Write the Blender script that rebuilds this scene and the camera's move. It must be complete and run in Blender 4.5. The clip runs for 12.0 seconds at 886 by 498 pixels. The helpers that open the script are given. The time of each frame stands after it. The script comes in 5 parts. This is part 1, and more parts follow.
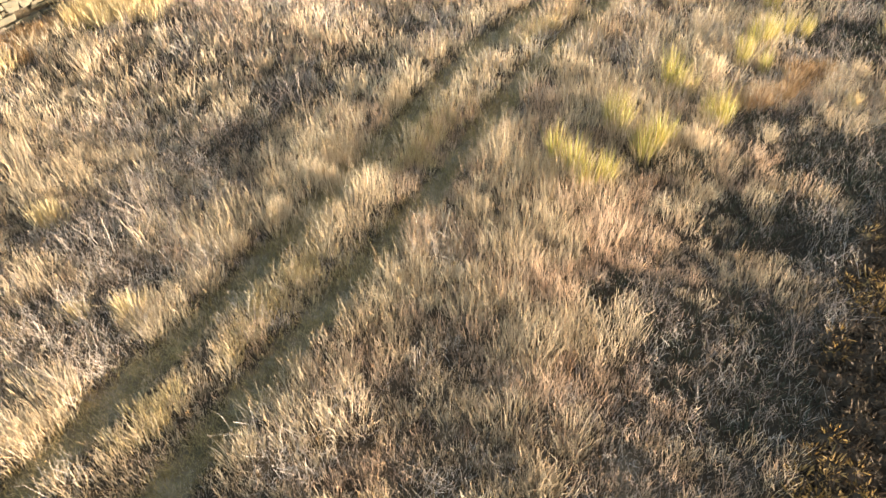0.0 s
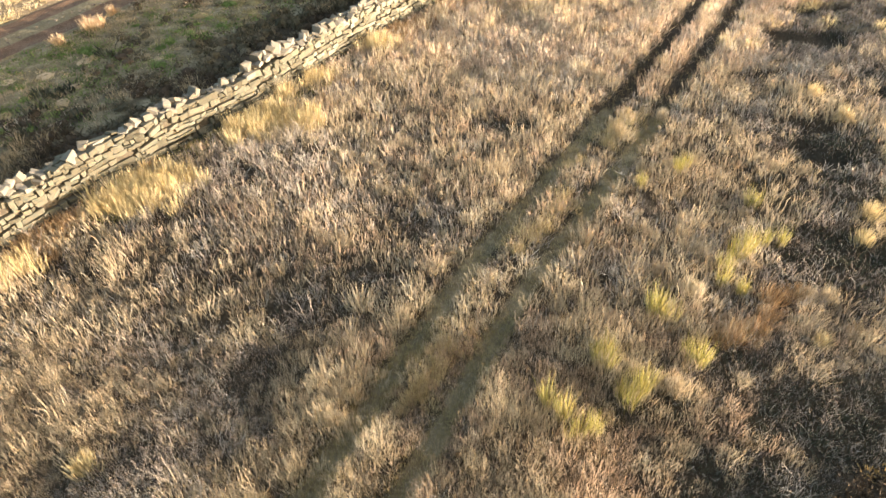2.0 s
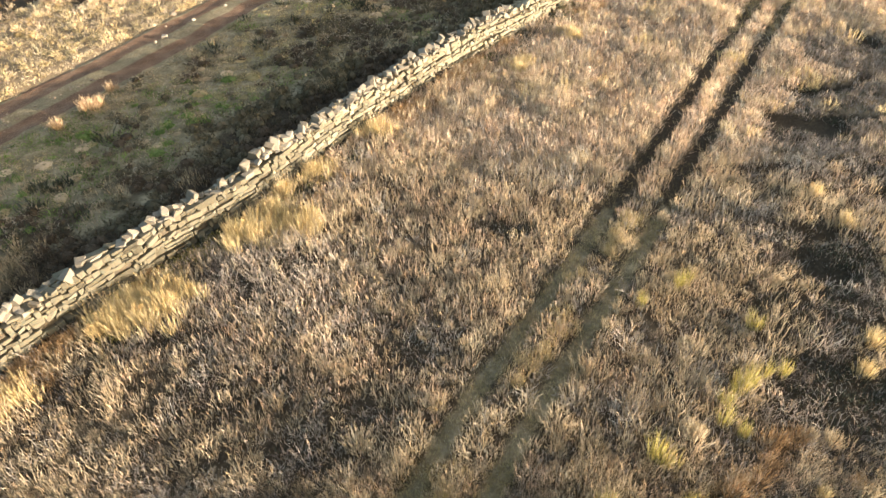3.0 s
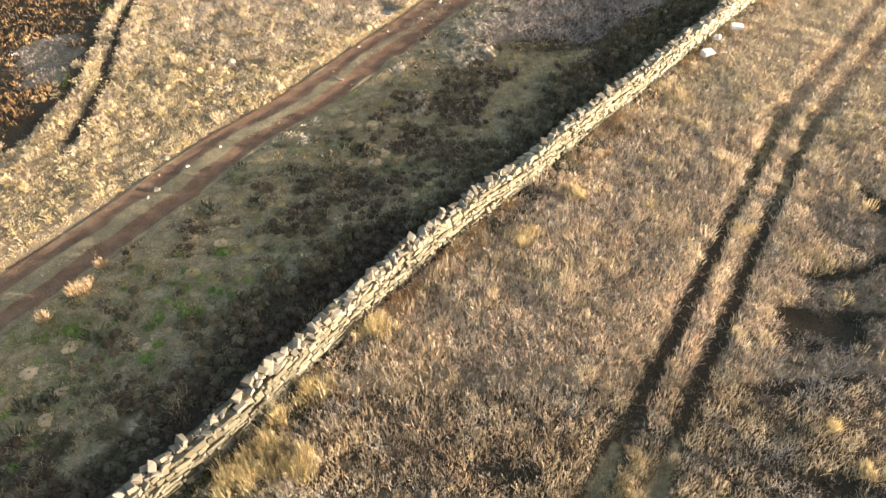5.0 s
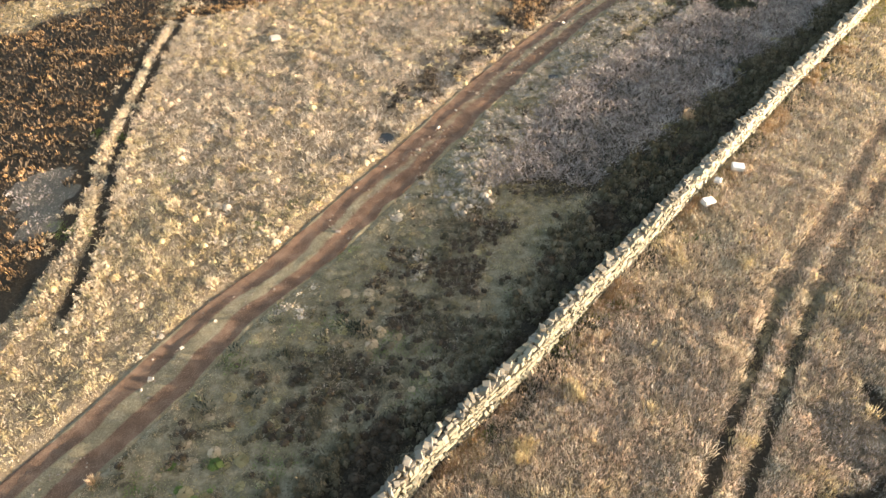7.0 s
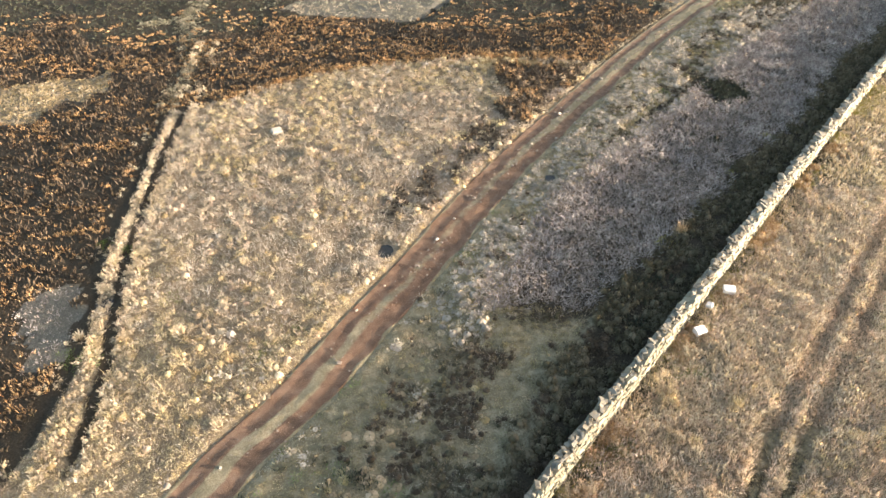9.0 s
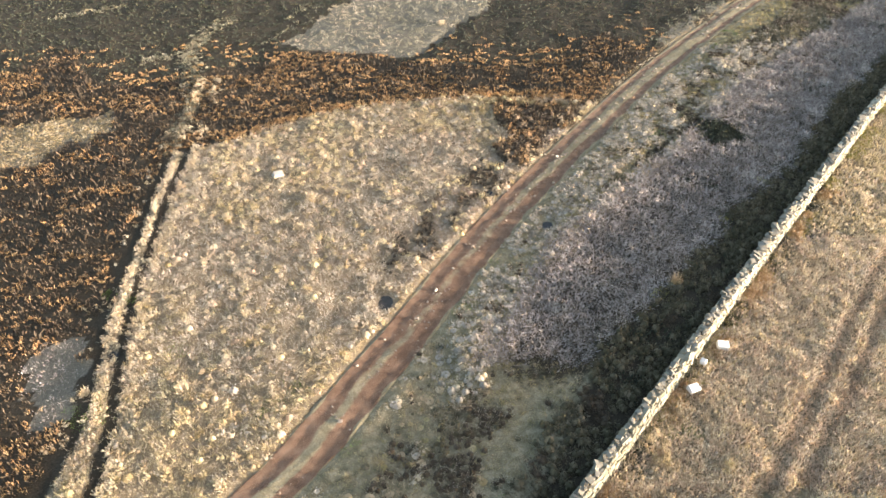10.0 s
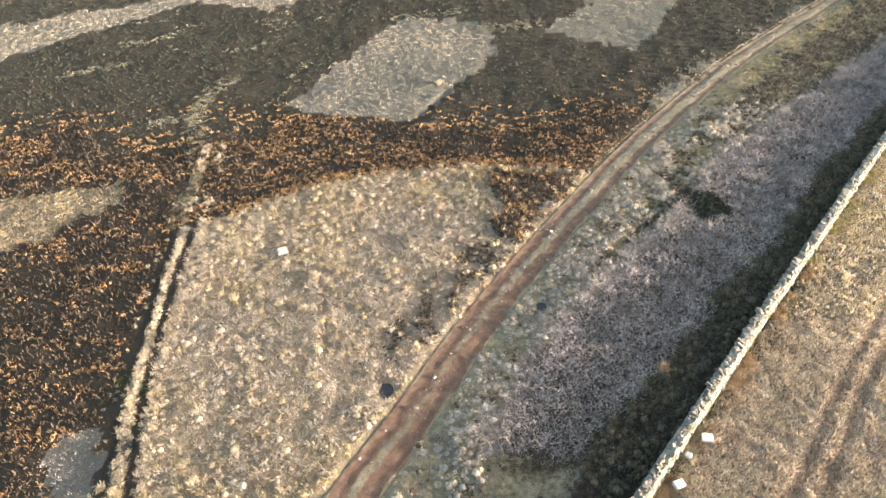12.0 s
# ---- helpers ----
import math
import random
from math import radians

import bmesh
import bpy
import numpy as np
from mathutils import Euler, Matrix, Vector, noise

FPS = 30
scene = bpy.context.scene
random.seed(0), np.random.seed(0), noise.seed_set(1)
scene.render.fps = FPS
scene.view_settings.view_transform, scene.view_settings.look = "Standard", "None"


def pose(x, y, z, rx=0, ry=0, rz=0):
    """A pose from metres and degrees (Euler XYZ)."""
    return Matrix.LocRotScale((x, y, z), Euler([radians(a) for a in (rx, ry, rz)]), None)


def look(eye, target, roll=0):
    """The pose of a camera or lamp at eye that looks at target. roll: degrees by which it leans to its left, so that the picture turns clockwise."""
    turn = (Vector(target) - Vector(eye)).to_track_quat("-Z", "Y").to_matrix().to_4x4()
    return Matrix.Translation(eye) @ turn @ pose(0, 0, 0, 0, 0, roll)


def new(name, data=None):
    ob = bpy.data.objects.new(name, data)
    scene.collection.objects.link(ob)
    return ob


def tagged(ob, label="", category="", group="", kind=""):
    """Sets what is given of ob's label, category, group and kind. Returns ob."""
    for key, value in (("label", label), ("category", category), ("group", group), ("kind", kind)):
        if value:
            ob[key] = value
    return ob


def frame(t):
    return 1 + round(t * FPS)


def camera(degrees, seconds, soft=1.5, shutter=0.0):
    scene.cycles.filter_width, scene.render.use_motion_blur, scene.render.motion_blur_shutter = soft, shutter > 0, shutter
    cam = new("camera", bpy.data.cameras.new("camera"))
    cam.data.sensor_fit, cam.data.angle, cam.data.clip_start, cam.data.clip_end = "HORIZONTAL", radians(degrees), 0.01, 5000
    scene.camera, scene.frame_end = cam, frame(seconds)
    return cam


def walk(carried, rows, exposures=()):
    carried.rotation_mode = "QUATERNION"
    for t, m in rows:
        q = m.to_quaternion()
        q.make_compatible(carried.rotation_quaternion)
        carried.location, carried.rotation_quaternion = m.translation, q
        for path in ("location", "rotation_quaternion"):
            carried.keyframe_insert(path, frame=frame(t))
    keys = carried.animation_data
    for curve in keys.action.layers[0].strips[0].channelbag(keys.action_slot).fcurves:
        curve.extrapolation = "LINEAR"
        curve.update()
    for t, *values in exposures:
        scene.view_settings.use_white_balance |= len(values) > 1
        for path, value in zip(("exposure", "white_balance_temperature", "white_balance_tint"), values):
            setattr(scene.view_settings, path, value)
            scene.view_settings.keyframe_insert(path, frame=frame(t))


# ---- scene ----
cam = camera(65.0, 12.0)
PATH = [
    (0, (-0.022, -0.027, 7.84), (-0.019, 1.467, 6.51), -1.8),
    (0.5, (0.053, 0.258, 8.95), (0.056, 1.755, 7.624), -1.8),
    (1, (0.053, 0.736, 10.094), (0.056, 2.232, 8.767), -1.8),
    (1.5, (0.075, 1.516, 11.359), (0.079, 3.011, 10.031), -1.7),
    (2, (0.128, 2.442, 12.546), (0.129, 3.938, 11.219), -1.8),
    (2.5, (0.169, 3.588, 13.825), (0.171, 5.087, 12.5), -1.7),
    (3, (0.275, 4.854, 15.079), (0.274, 6.35, 13.752), -1.9),
    (5, (0.494, 10.81, 20.256), (0.493, 12.31, 18.934), -1.8),
    (5.5, (0.581, 12.63, 21.845), (0.581, 14.131, 20.523), -1.9),
    (6, (0.711, 14.246, 23.473), (0.71, 15.749, 22.153), -1.8),
    (6.5, (0.834, 15.754, 25.086), (0.833, 17.259, 23.768), -1.9),
    (7, (0.954, 17.236, 26.861), (0.951, 18.74, 25.543), -1.9),
    (7.5, (1.021, 18.487, 28.647), (1.019, 19.992, 27.33), -1.9),
    (9.5, (1.419, 22.628, 35.329), (1.416, 24.136, 34.015), -2.0),
    (10, (1.511, 23.482, 37.059), (1.509, 24.992, 35.747), -2.0),
    (10.5, (1.637, 24.264, 38.81), (1.635, 25.773, 37.497), -2.1),
    (11, (1.698, 24.982, 40.53), (1.696, 26.491, 39.218), -2.0),
    (11.5, (1.807, 25.657, 42.302), (1.806, 27.168, 40.991), -2.1),
    (12, (1.937, 26.233, 43.972), (1.935, 27.744, 42.662), -2.2),
]
EXPOSURES = [(0.0, 2.18, 6250, 12), (3.0, 2.03, 6320, 11), (5.0, 2.0, 6260, 11), (12.0, 2.40, 5630, 10)]
walk(cam, [(t, look(eye, target, roll)) for t, eye, target, roll in PATH],
     exposures=EXPOSURES)

# ---- world and sun ----
SUN_EL, SUN_AZ = 5.6, (0.977, -0.21)           # degrees above the ground; the way towards the sun on the plan
world = bpy.data.worlds.new("sky_world")
world.use_nodes = True
scene.world = world
sky = world.node_tree.nodes.new("ShaderNodeTexSky")
sky.sky_type, sky.sun_disc = "NISHITA", False
sky.sun_elevation = radians(SUN_EL)
sky.dust_density, sky.ozone_density = 3.0, 0.6
sky.sun_rotation = math.atan2(SUN_AZ[0], SUN_AZ[1])
background = world.node_tree.nodes["Background"]
world.node_tree.links.new(sky.outputs[0], background.inputs[0])
background.inputs[1].default_value = 0.15
sun = new("sun", bpy.data.lights.new("sun", "SUN"))
sun.data.energy, sun.data.angle, sun.data.color = 5.0, radians(0.6), (1.0, 0.82, 0.62)
sun.matrix_world = look((SUN_AZ[0] * 100, SUN_AZ[1] * 100, 100 * math.tan(radians(SUN_EL))), (0, 0, 0))


# ---- plan: lines of the moor, each as x over y ----
def line(ys, xs):
    """A smooth line of the plan: x as a function of y."""
    ys, xs = np.array(ys, float), np.array(xs, float)
    slope = np.gradient(xs, ys)

    def at(y):
        y = np.asarray(y, float)
        i = np.clip(np.searchsorted(ys, y) - 1, 0, len(ys) - 2)
        h = ys[i + 1] - ys[i]
        t = (y - ys[i]) / h
        tc = np.clip(t, 0, 1)
        a = (2 * tc**3 - 3 * tc**2 + 1) * xs[i] + (tc**3 - 2 * tc**2 + tc) * h * slope[i]
        b = (3 * tc**2 - 2 * tc**3) * xs[i + 1] + (tc**3 - tc**2) * h * slope[i + 1]
        return a + b + np.minimum(t, 0) * h * slope[0] + np.maximum(t - 1, 0) * h * slope[-1]
    return at


wall_x = line([0, 17.5, 23.5, 31.0, 34.4, 37.2, 41.3, 51.0, 63.6, 74.3, 91.5, 131], [-27, -12.3, -7.2, -1.7, 1.1, 3.8, 7.3, 15.9, 26.9, 36.5, 52, 90])
rut_x = line([4.6, 7.2, 10.6, 13.3, 15.9, 18.7, 21.7, 25.4, 29.4, 33.6, 38.4, 43, 47.5, 52, 57.8, 75],
             [-4.65, -3.3, -1.25, 0.27, 1.9, 3.8, 5.78, 8.1, 10.75, 13.4, 16.65, 19.8, 23.5, 27.4, 32.1, 48])
track_x = line([10, 32.5, 38, 42.8, 47.4, 53, 58.3, 66.7, 71, 82, 92.5, 105, 117, 128, 150], [-33, -17.2, -13.7, -11, -7.5, -4, -0.6, 4.4, 7.3, 15.3, 23.4, 34.3, 46, 58.5, 84])
ditch_x = line([30, 43.3, 46.2, 49, 51.5, 56.4, 60.4, 64, 69, 74, 80, 89, 94, 104], [-25, -22.9, -22.6, -22.3, -22.4, -23.2, -23.9, -24.1, -24.3, -24.7, -24.9, -26.2, -26.2, -27.2])
drain_x = line([30, 44.6, 47.7, 52.7, 56.2, 61.3, 64.8, 70.5, 73.5, 80.4, 88, 94, 104], [-21, -19.7, -19.9, -20.7, -21.4, -22.2, -22.5, -23.0, -23.2, -23.3, -23.9, -24.3, -25.5])
grey_x = line([50, 55, 59.4, 66.3, 72.3, 83.7, 92.9, 103.8, 118], [3, 3.7, 5.7, 10.1, 16, 27, 34.8, 47.7, 64.7])
cut_x = line([70, 77.5, 84.5, 95.5, 102.3, 110], [13, 20, 27.4, 37.9, 45.3, 54])
meadow_y = line([-24.2, -19.4, -15.1, -9.3, -3, 3.2, 9.5, 15.6, 22], [82, 84.1, 86.8, 89.2, 90.5, 91, 90.9, 89.6, 88])
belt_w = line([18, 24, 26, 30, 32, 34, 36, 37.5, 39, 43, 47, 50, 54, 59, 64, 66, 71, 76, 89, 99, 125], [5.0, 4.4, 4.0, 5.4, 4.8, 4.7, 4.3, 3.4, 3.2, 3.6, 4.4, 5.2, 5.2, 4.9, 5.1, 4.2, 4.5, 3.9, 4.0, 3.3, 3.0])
LEAN_OF_WALL = 0.78                             # across the wall: plan x to metres


def across_wall(x, y):
    """Metres in front of the wall's foot; behind it: minus."""
    return (x - wall_x(y)) * LEAN_OF_WALL


def value_noise(x, y, size, seed=0):
    """Smooth noise from 0 to 1 with bumps of that size in metres."""
    x, y = np.asarray(x, float) / size, np.asarray(y, float) / size
    i, j = np.floor(x).astype(np.int64), np.floor(y).astype(np.int64)
    u, v = x - i, y - j
    u, v = u * u * (3 - 2 * u), v * v * (3 - 2 * v)

    def at(a, b):
        h = (a * 374761393 + b * 668265263 + seed * 974634721) & 0xFFFFFFFF
        h = ((h ^ (h >> 13)) * 1274126177) & 0xFFFFFFFF
        return ((h ^ (h >> 16)) & 0xFFFF) / 65535.0
    return (at(i, j) * (1 - u) + at(i + 1, j) * u) * (1 - v) + (at(i, j + 1) * (1 - u) + at(i + 1, j + 1) * u) * v


def bell(d, width):
    return np.exp(-((d / width) ** 2))


def inside(x, y, corners):
    """Whether places lie in an area with these corners."""
    hit = np.zeros(np.shape(x), bool)
    for (ax, ay), (bx, by) in zip(corners, corners[1:] + corners[:1]):
        cross = (ay > y) != (by > y)
        hit ^= cross & (x < (bx - ax) * (y - ay) / ((by - ay) or 1e-9) + ax)
    return hit


PUDDLES = [(-2.9, 60.3, 0.6, 0.95), (10.35, 68.9, 0.75, 0.6), (5.8, 73.6, 0.45, 0.5), (-22.2, 55.9, 0.5, 0.7)]
MOWN = [  # cut strips of heather
    [(-17.3, 105.7), (-10.4, 119.7), (-2.5, 133.1), (9.5, 129.5), (10.2, 118.9), (3.8, 108.6), (-0.6, 101.0), (-9.0, 102.3)],
    [(18.3, 125.9), (26.5, 136.1), (34, 152), (48, 150), (40.7, 134.7), (29.7, 118.2)],
    [(-68, 135.7), (-44.9, 144.1), (-36, 152), (-28, 150), (-49.2, 134.0), (-62, 122.5), (-80, 116), (-86, 126)],
    [(-40.0, 143.7), (-24.5, 136.9), (-20, 144), (-22, 160), (-34, 165)],
    [(-56, 86), (-45.7, 87.4), (-38.5, 89.6), (-32.5, 90.0), (-33.2, 86.4), (-37.8, 81.5), (-42.1, 79.5), (-56, 77)],
    [(-28.2, 57.6), (-24.0, 58.0), (-23.2, 55.2), (-23.0, 50.5), (-25.5, 50.0), (-27.6, 54.0)],
]


MEADOW_CORNER = [(6.8, 89.6), (17.0, 88.4), (14.0, 84.0), (10.8, 80.4), (8.2, 77.2), (6.2, 79.0), (7.6, 83.0)]


def mown(x, y):
    wx = x + 1.8 * (value_noise(x, y, 3.0, 41) - 0.5) + 1.6 * (value_noise(x, y, 0.9, 57) - 0.5)
    wy = y + 1.8 * (value_noise(x, y, 3.0, 42) - 0.5) + 1.6 * (value_noise(x, y, 0.9, 58) - 0.5)
    hit = np.zeros(np.shape(x), bool)
    for corners in MOWN:
        hit |= inside(wx, wy, corners)
    return hit


def rut_depth(x, y, width=0.33):
    """0 to 1 in the two wheel ruts of the field track."""
    d = np.abs(np.abs((x - rut_x(y)) * 0.83) - 0.81 + 0.06 * np.clip((y - 23) / 3, 0, 1) - 0.08 * np.clip((y - 39) / 4, 0, 1))
    width = width - 0.05 + 0.2 * np.clip((y - 38) / 8, 0, 1)
    return bell(d, width + 0.08 * (value_noise(x, y, 1.6, 5) - 0.5)) * np.clip((74 - y) / 14, 0.2, 1)


def puddle(x, y):
    deep = np.zeros(np.shape(x))
    for px, py, rx, ry in PUDDLES:
        deep = np.maximum(deep, bell(np.hypot((x - px) / rx, (y - py) / ry), 0.95))
    return deep


def heath_bias(x, y):
    """Where old heather outgrows the grass of the field."""
    out = np.zeros(np.shape(x))
    for hx, hy, rx, ry in ((-3.6, 14.2, 1.0, 0.8), (-4.2, 12.9, 0.9, 0.7), (-2.0, 15.5, 1.1, 0.6), (-0.75, 17.3, 0.7, 0.7), (-6.2, 16.4, 0.8, 0.6), (-10.5, 16.7, 0.8, 0.5),
                           (-8.0, 18.4, 1.2, 0.4), (-6.1, 10.4, 0.7, 0.6), (-4.1, 8.5, 0.8, 0.6), (4.0, 7.2, 1.3, 0.8), (6.0, 9.3, 1.4, 1.0), (2.9, 7.8, 0.8, 0.6)):
        out = np.maximum(out, bell(np.hypot((x - hx) / rx, (y - hy) / ry), 1.0))
    for hx, hy, rx, ry in ((4.7, 11.2, 0.9, 0.3), (6.9, 12.4, 0.9, 0.4), (4.5, 6.0, 1.6, 1.0), (-6.2, 20.2, 0.9, 0.6), (2.1, 22.8, 1.2, 0.8), (-4.9, 21.2, 0.9, 0.6),
                           (12, 21, 2.0, 1.6), (10.7, 15.7, 1.8, 1.5), (11, 18.5, 2, 1.2), (8.4, 10.8, 2.0, 1.0), (15.5, 28, 2.6, 2.0), (17.5, 24, 2.5, 2.5), (19.4, 34.6, 2.4, 2.6), (17.5, 30.5, 2.4, 1.8)):
        out = np.maximum(out, bell(np.hypot((x - hx) / rx, (y - hy) / ry), 1.0))
    return out


def belt_clump(x, y):
    """0 to 1 in the dark heather clumps between wall and track."""
    out = np.zeros(np.shape(x))
    x, y = x + 2.4 * (value_noise(x, y, 1.6, 63) - 0.5) + 1.0 * (value_noise(x, y, 0.6, 64) - 0.5), y + 2.4 * (value_noise(x, y, 1.6, 65) - 0.5) + 1.0 * (value_noise(x, y, 0.6, 66) - 0.5)
    for hx, hy, r in ((-11.3, 25.9, 1.0), (-13.3, 23.8, 1.1), (-9.6, 30.9, 0.6), (-2.7, 37.4, 1.0), (-3.9, 39.2, 1.6), (-6.0, 39.5, 1.0), (-4.9, 37.0, 1.1), (-2.0, 42.4, 1.3), (-2.4, 45.0, 0.7),
                      (0.4, 42.0, 1.5), (1.0, 46.6, 1.0), (3.4, 49.2, 1.3), (2.4, 45.8, 1.3), (9.0, 53.4, 1.0), (-8.9, 38.9, 0.6), (27.8, 84.9, 1.9), (29.9, 81.6, 1.3), (26.0, 88.3, 1.2), (29.0, 88.8, 1.0),
                      (15.3, 76.9, 0.9), (17.5, 79.2, 0.8), (32.0, 94.5, 1.3), (34.7, 98.4, 1.3)):
        out = np.maximum(out, bell(np.hypot(x - hx, y - hy), r))
    for hx, hy, r in ((-9.8, 32.2, 0.45), (-10.5, 29.9, 0.3), (-13.1, 33.1, 0.5), (-13.9, 34.4, 0.4), (-10.2, 36.2, 0.5), (-11.1, 35.6, 0.4), (-7.5, 35.8, 0.5), (-8.6, 34.8, 0.5), (-2.0, 47.9, 0.5),
                      (-6.2, 44.4, 0.4), (-7.2, 47.1, 0.4), (-4.5, 45.9, 0.5), (-11.5, 37.0, 0.4), (-9.6, 36.9, 0.4), (-5.2, 35.6, 0.8), (-10.4, 35.0, 0.4)):
        out = np.maximum(out, bell(np.hypot(x - hx, y - hy), r))
    return out


def hag(x, y):
    """0 to 1 in the black peat hollows of the field."""
    out = np.zeros(np.shape(x))
    for hx, hy, rx, ry, turn in ((15.2, 28.7, 1.7, 0.9, 0.1), (17.9, 31.7, 1.9, 0.45, 0.25), (16.2, 31.3, 1.0, 0.3, 0.0), (17.4, 28.9, 1.2, 0.5, 0.3), (12.0, 25.4, 1.4, 0.22, 0.37), (15.7, 24.3, 0.9, 0.25, 0.8), (12.6, 22.1, 0.6, 0.3, 0.5),
                                 (12.1, 20.5, 0.5, 0.3, 0.1), (20.8, 36.2, 0.6, 1.2, 0.0), (6.1, 9.1, 0.7, 0.35, 0.1), (14.4, 27.4, 0.8, 0.25, 0.2)):
        dx, dy = x - hx + 1.3 * (value_noise(x, y, 0.9, 94) - 0.5), y - hy + 1.3 * (value_noise(x, y, 0.9, 95) - 0.5)
        a, c = dx * math.cos(turn) + dy * math.sin(turn), dy * math.cos(turn) - dx * math.sin(turn)
        out = np.maximum(out, bell(np.hypot(a / rx, (c + 0.25 * np.sin(1.7 * a)) / ry), 1.0))
    return out


def lie(x, y):
    """The field's gentle fall towards its near end."""
    t = np.clip((16.5 - np.asarray(y, float) - 0.4 * np.asarray(x, float)) / 6.0, 0, 1)
    return -0.4 * t * t * (3 - 2 * t)


def height(x, y):
    """The ground's height."""
    x, y = np.asarray(x, float), np.asarray(y, float)
    z = 0.22 * (value_noise(x, y, 5.0, 1) - 0.5) + 0.14 * (value_noise(x, y, 1.3, 2) - 0.5) + 0.06 * (value_noise(x, y, 0.5, 3) - 0.5)
    z = (z + 0.04) * np.clip(np.abs(across_wall(x, y) + 0.4) / 1.8, 0.15, 1) - 0.04
    t = np.abs(x - track_x(y)) * LEAN_OF_WALL
    z = z * np.clip((t - 1.5) / 1.5, 0.1, 1) - 0.12 * (1 - np.clip((t - 1.45) / 0.6, 0, 1))
    z = z - rut_depth(x, y) * (0.05 + 0.13 * np.clip((y - 23.3) / 1.5, 0, 1) * np.clip((40 - y) / 8, 0, 1))
    ends = np.clip((y - 40) / 4, 0, 1) * np.clip((104 - y) / 8, 0, 1)
    z = z - 0.32 * bell(x - ditch_x(y), 0.19) * ends * np.clip(1.8 * value_noise(x, y, 4, 16) - 0.2, 0.1, 1) * np.clip((92 - y) / 16, 0.25, 1) - 0.34 * bell(x - drain_x(y), 0.17) * ends * np.clip(1.7 * value_noise(x, y, 4, 17) - 0.2, 0.1, 1) * np.clip((86 - y) / 10, 0.2, 1)
    z = z - 0.55 * bell(x - cut_x(y), 0.45) * (bell(y - 81, 4.5) + bell(y - 99, 4.5))
    z = z + 0.07 * bell(x - 0.5 * (ditch_x(y) + drain_x(y)), 0.7) * ends
    z = z - 0.3 * puddle(x, y)
    z = z - 0.45 * bell((x - 2.6) - (y - 107) * 0.62, 0.4) * bell(y - 106, 5.0)
    z = z - 0.38 * hag(x, y)
    return z + lie(x, y)


# ---- materials ----
def shader(name, rough=0.9):
    m = bpy.data.materials.new(name)
    m.use_nodes = True
    m.node_tree.nodes["Principled BSDF"].inputs["Roughness"].default_value = rough
    m.node_tree.nodes["Principled BSDF"].inputs["Specular IOR Level"].default_value = 0.25
    return m, m.node_tree, m.node_tree.nodes["Principled BSDF"]


def node(tree, kind, **inputs):
    n = tree.nodes.new("ShaderNode" + kind)
    for key, value in inputs.items():
        n.inputs[key.replace("_", " ")].default_value = value
    return n


def noise_of(tree, scale, detail=4.0, rough=0.6):
    """Noise in metres of the plan."""
    where = tree.nodes.new("ShaderNodeNewGeometry")
    n = node(tree, "TexNoise", Scale=scale, Detail=detail, Roughness=rough)
    tree.links.new(where.outputs["Position"], n.inputs["Vector"])
    return n.outputs["Fac"]


def ramp_of(tree, value, stops):
    r = tree.nodes.new("ShaderNodeValToRGB")
    while len(r.color_ramp.elements) < len(stops):
        r.color_ramp.elements.new(0.5)
    for e, (p, c) in zip(r.color_ramp.elements, stops):
        e.position, e.color = p, (*c, 1)
    tree.links.new(value, r.inputs[0])
    return r.outputs["Color"]


def mixed(tree, fac, a, b, how="MIX"):
    n = tree.nodes.new("ShaderNodeMix")
    n.data_type, n.blend_type = "RGBA", how
    for value, socket in ((fac, n.inputs[0]), (a, n.inputs[6]), (b, n.inputs[7])):
        if isinstance(value, (int, float)):
            socket.default_value = value
        elif isinstance(value, tuple):
            socket.default_value = (*value, 1)
        else:
            tree.links.new(value, socket)
    return n.outputs[2]


def summed(tree, a, ka, b, kb, c=0.0):
    """a * ka + b * kb + c"""
    n = node(tree, "Math")
    n.operation = "MULTIPLY_ADD"
    tree.links.new(a, n.inputs[0])
    n.inputs[1].default_value, n.inputs[2].default_value = ka, c
    k = node(tree, "Math")
    k.operation = "MULTIPLY_ADD"
    tree.links.new(b, k.inputs[0])
    k.inputs[1].default_value = kb
    tree.links.new(n.outputs[0], k.inputs[2])
    return k.outputs[0]


def bumped(tree, bsdf, fac, strength, distance):
    b = node(tree, "Bump", Strength=strength, Distance=distance)
    tree.links.new(fac, b.inputs["Height"])
    tree.links.new(b.outputs[0], bsdf.inputs["Normal"])


def plant(name, stops, patch=0.35, through_light=0.35, patch_scale=0.45):
    """Leaves and stems: a colour for each blade, tuft and patch of ground."""
    m, tree, bsdf = shader(name, 0.75)
    geo = tree.nodes.new("ShaderNodeNewGeometry")
    tuft = tree.nodes.new("ShaderNodeAttribute")
    tuft.attribute_name = "tuft"
    value = summed(tree, geo.outputs["Random Per Island"], 0.40, tuft.outputs["Fac"], 0.40)
    value = summed(tree, value, 1.0, noise_of(tree, patch_scale, 3.0), 2 * patch, 0.10 - patch)
    colour = ramp_of(tree, value, stops)
    tree.links.new(colour, bsdf.inputs["Base Color"])
    if through_light:
        back = tree.nodes.new("ShaderNodeBsdfTranslucent")
        tree.links.new(colour, back.inputs["Color"])
        both = tree.nodes.new("ShaderNodeMixShader")
        both.inputs[0].default_value = through_light
        tree.links.new(bsdf.outputs[0], both.inputs[1])
        tree.links.new(back.outputs[0], both.inputs[2])
        tree.links.new(both.outputs[0], tree.nodes["Material Output"].inputs["Surface"])
    return m


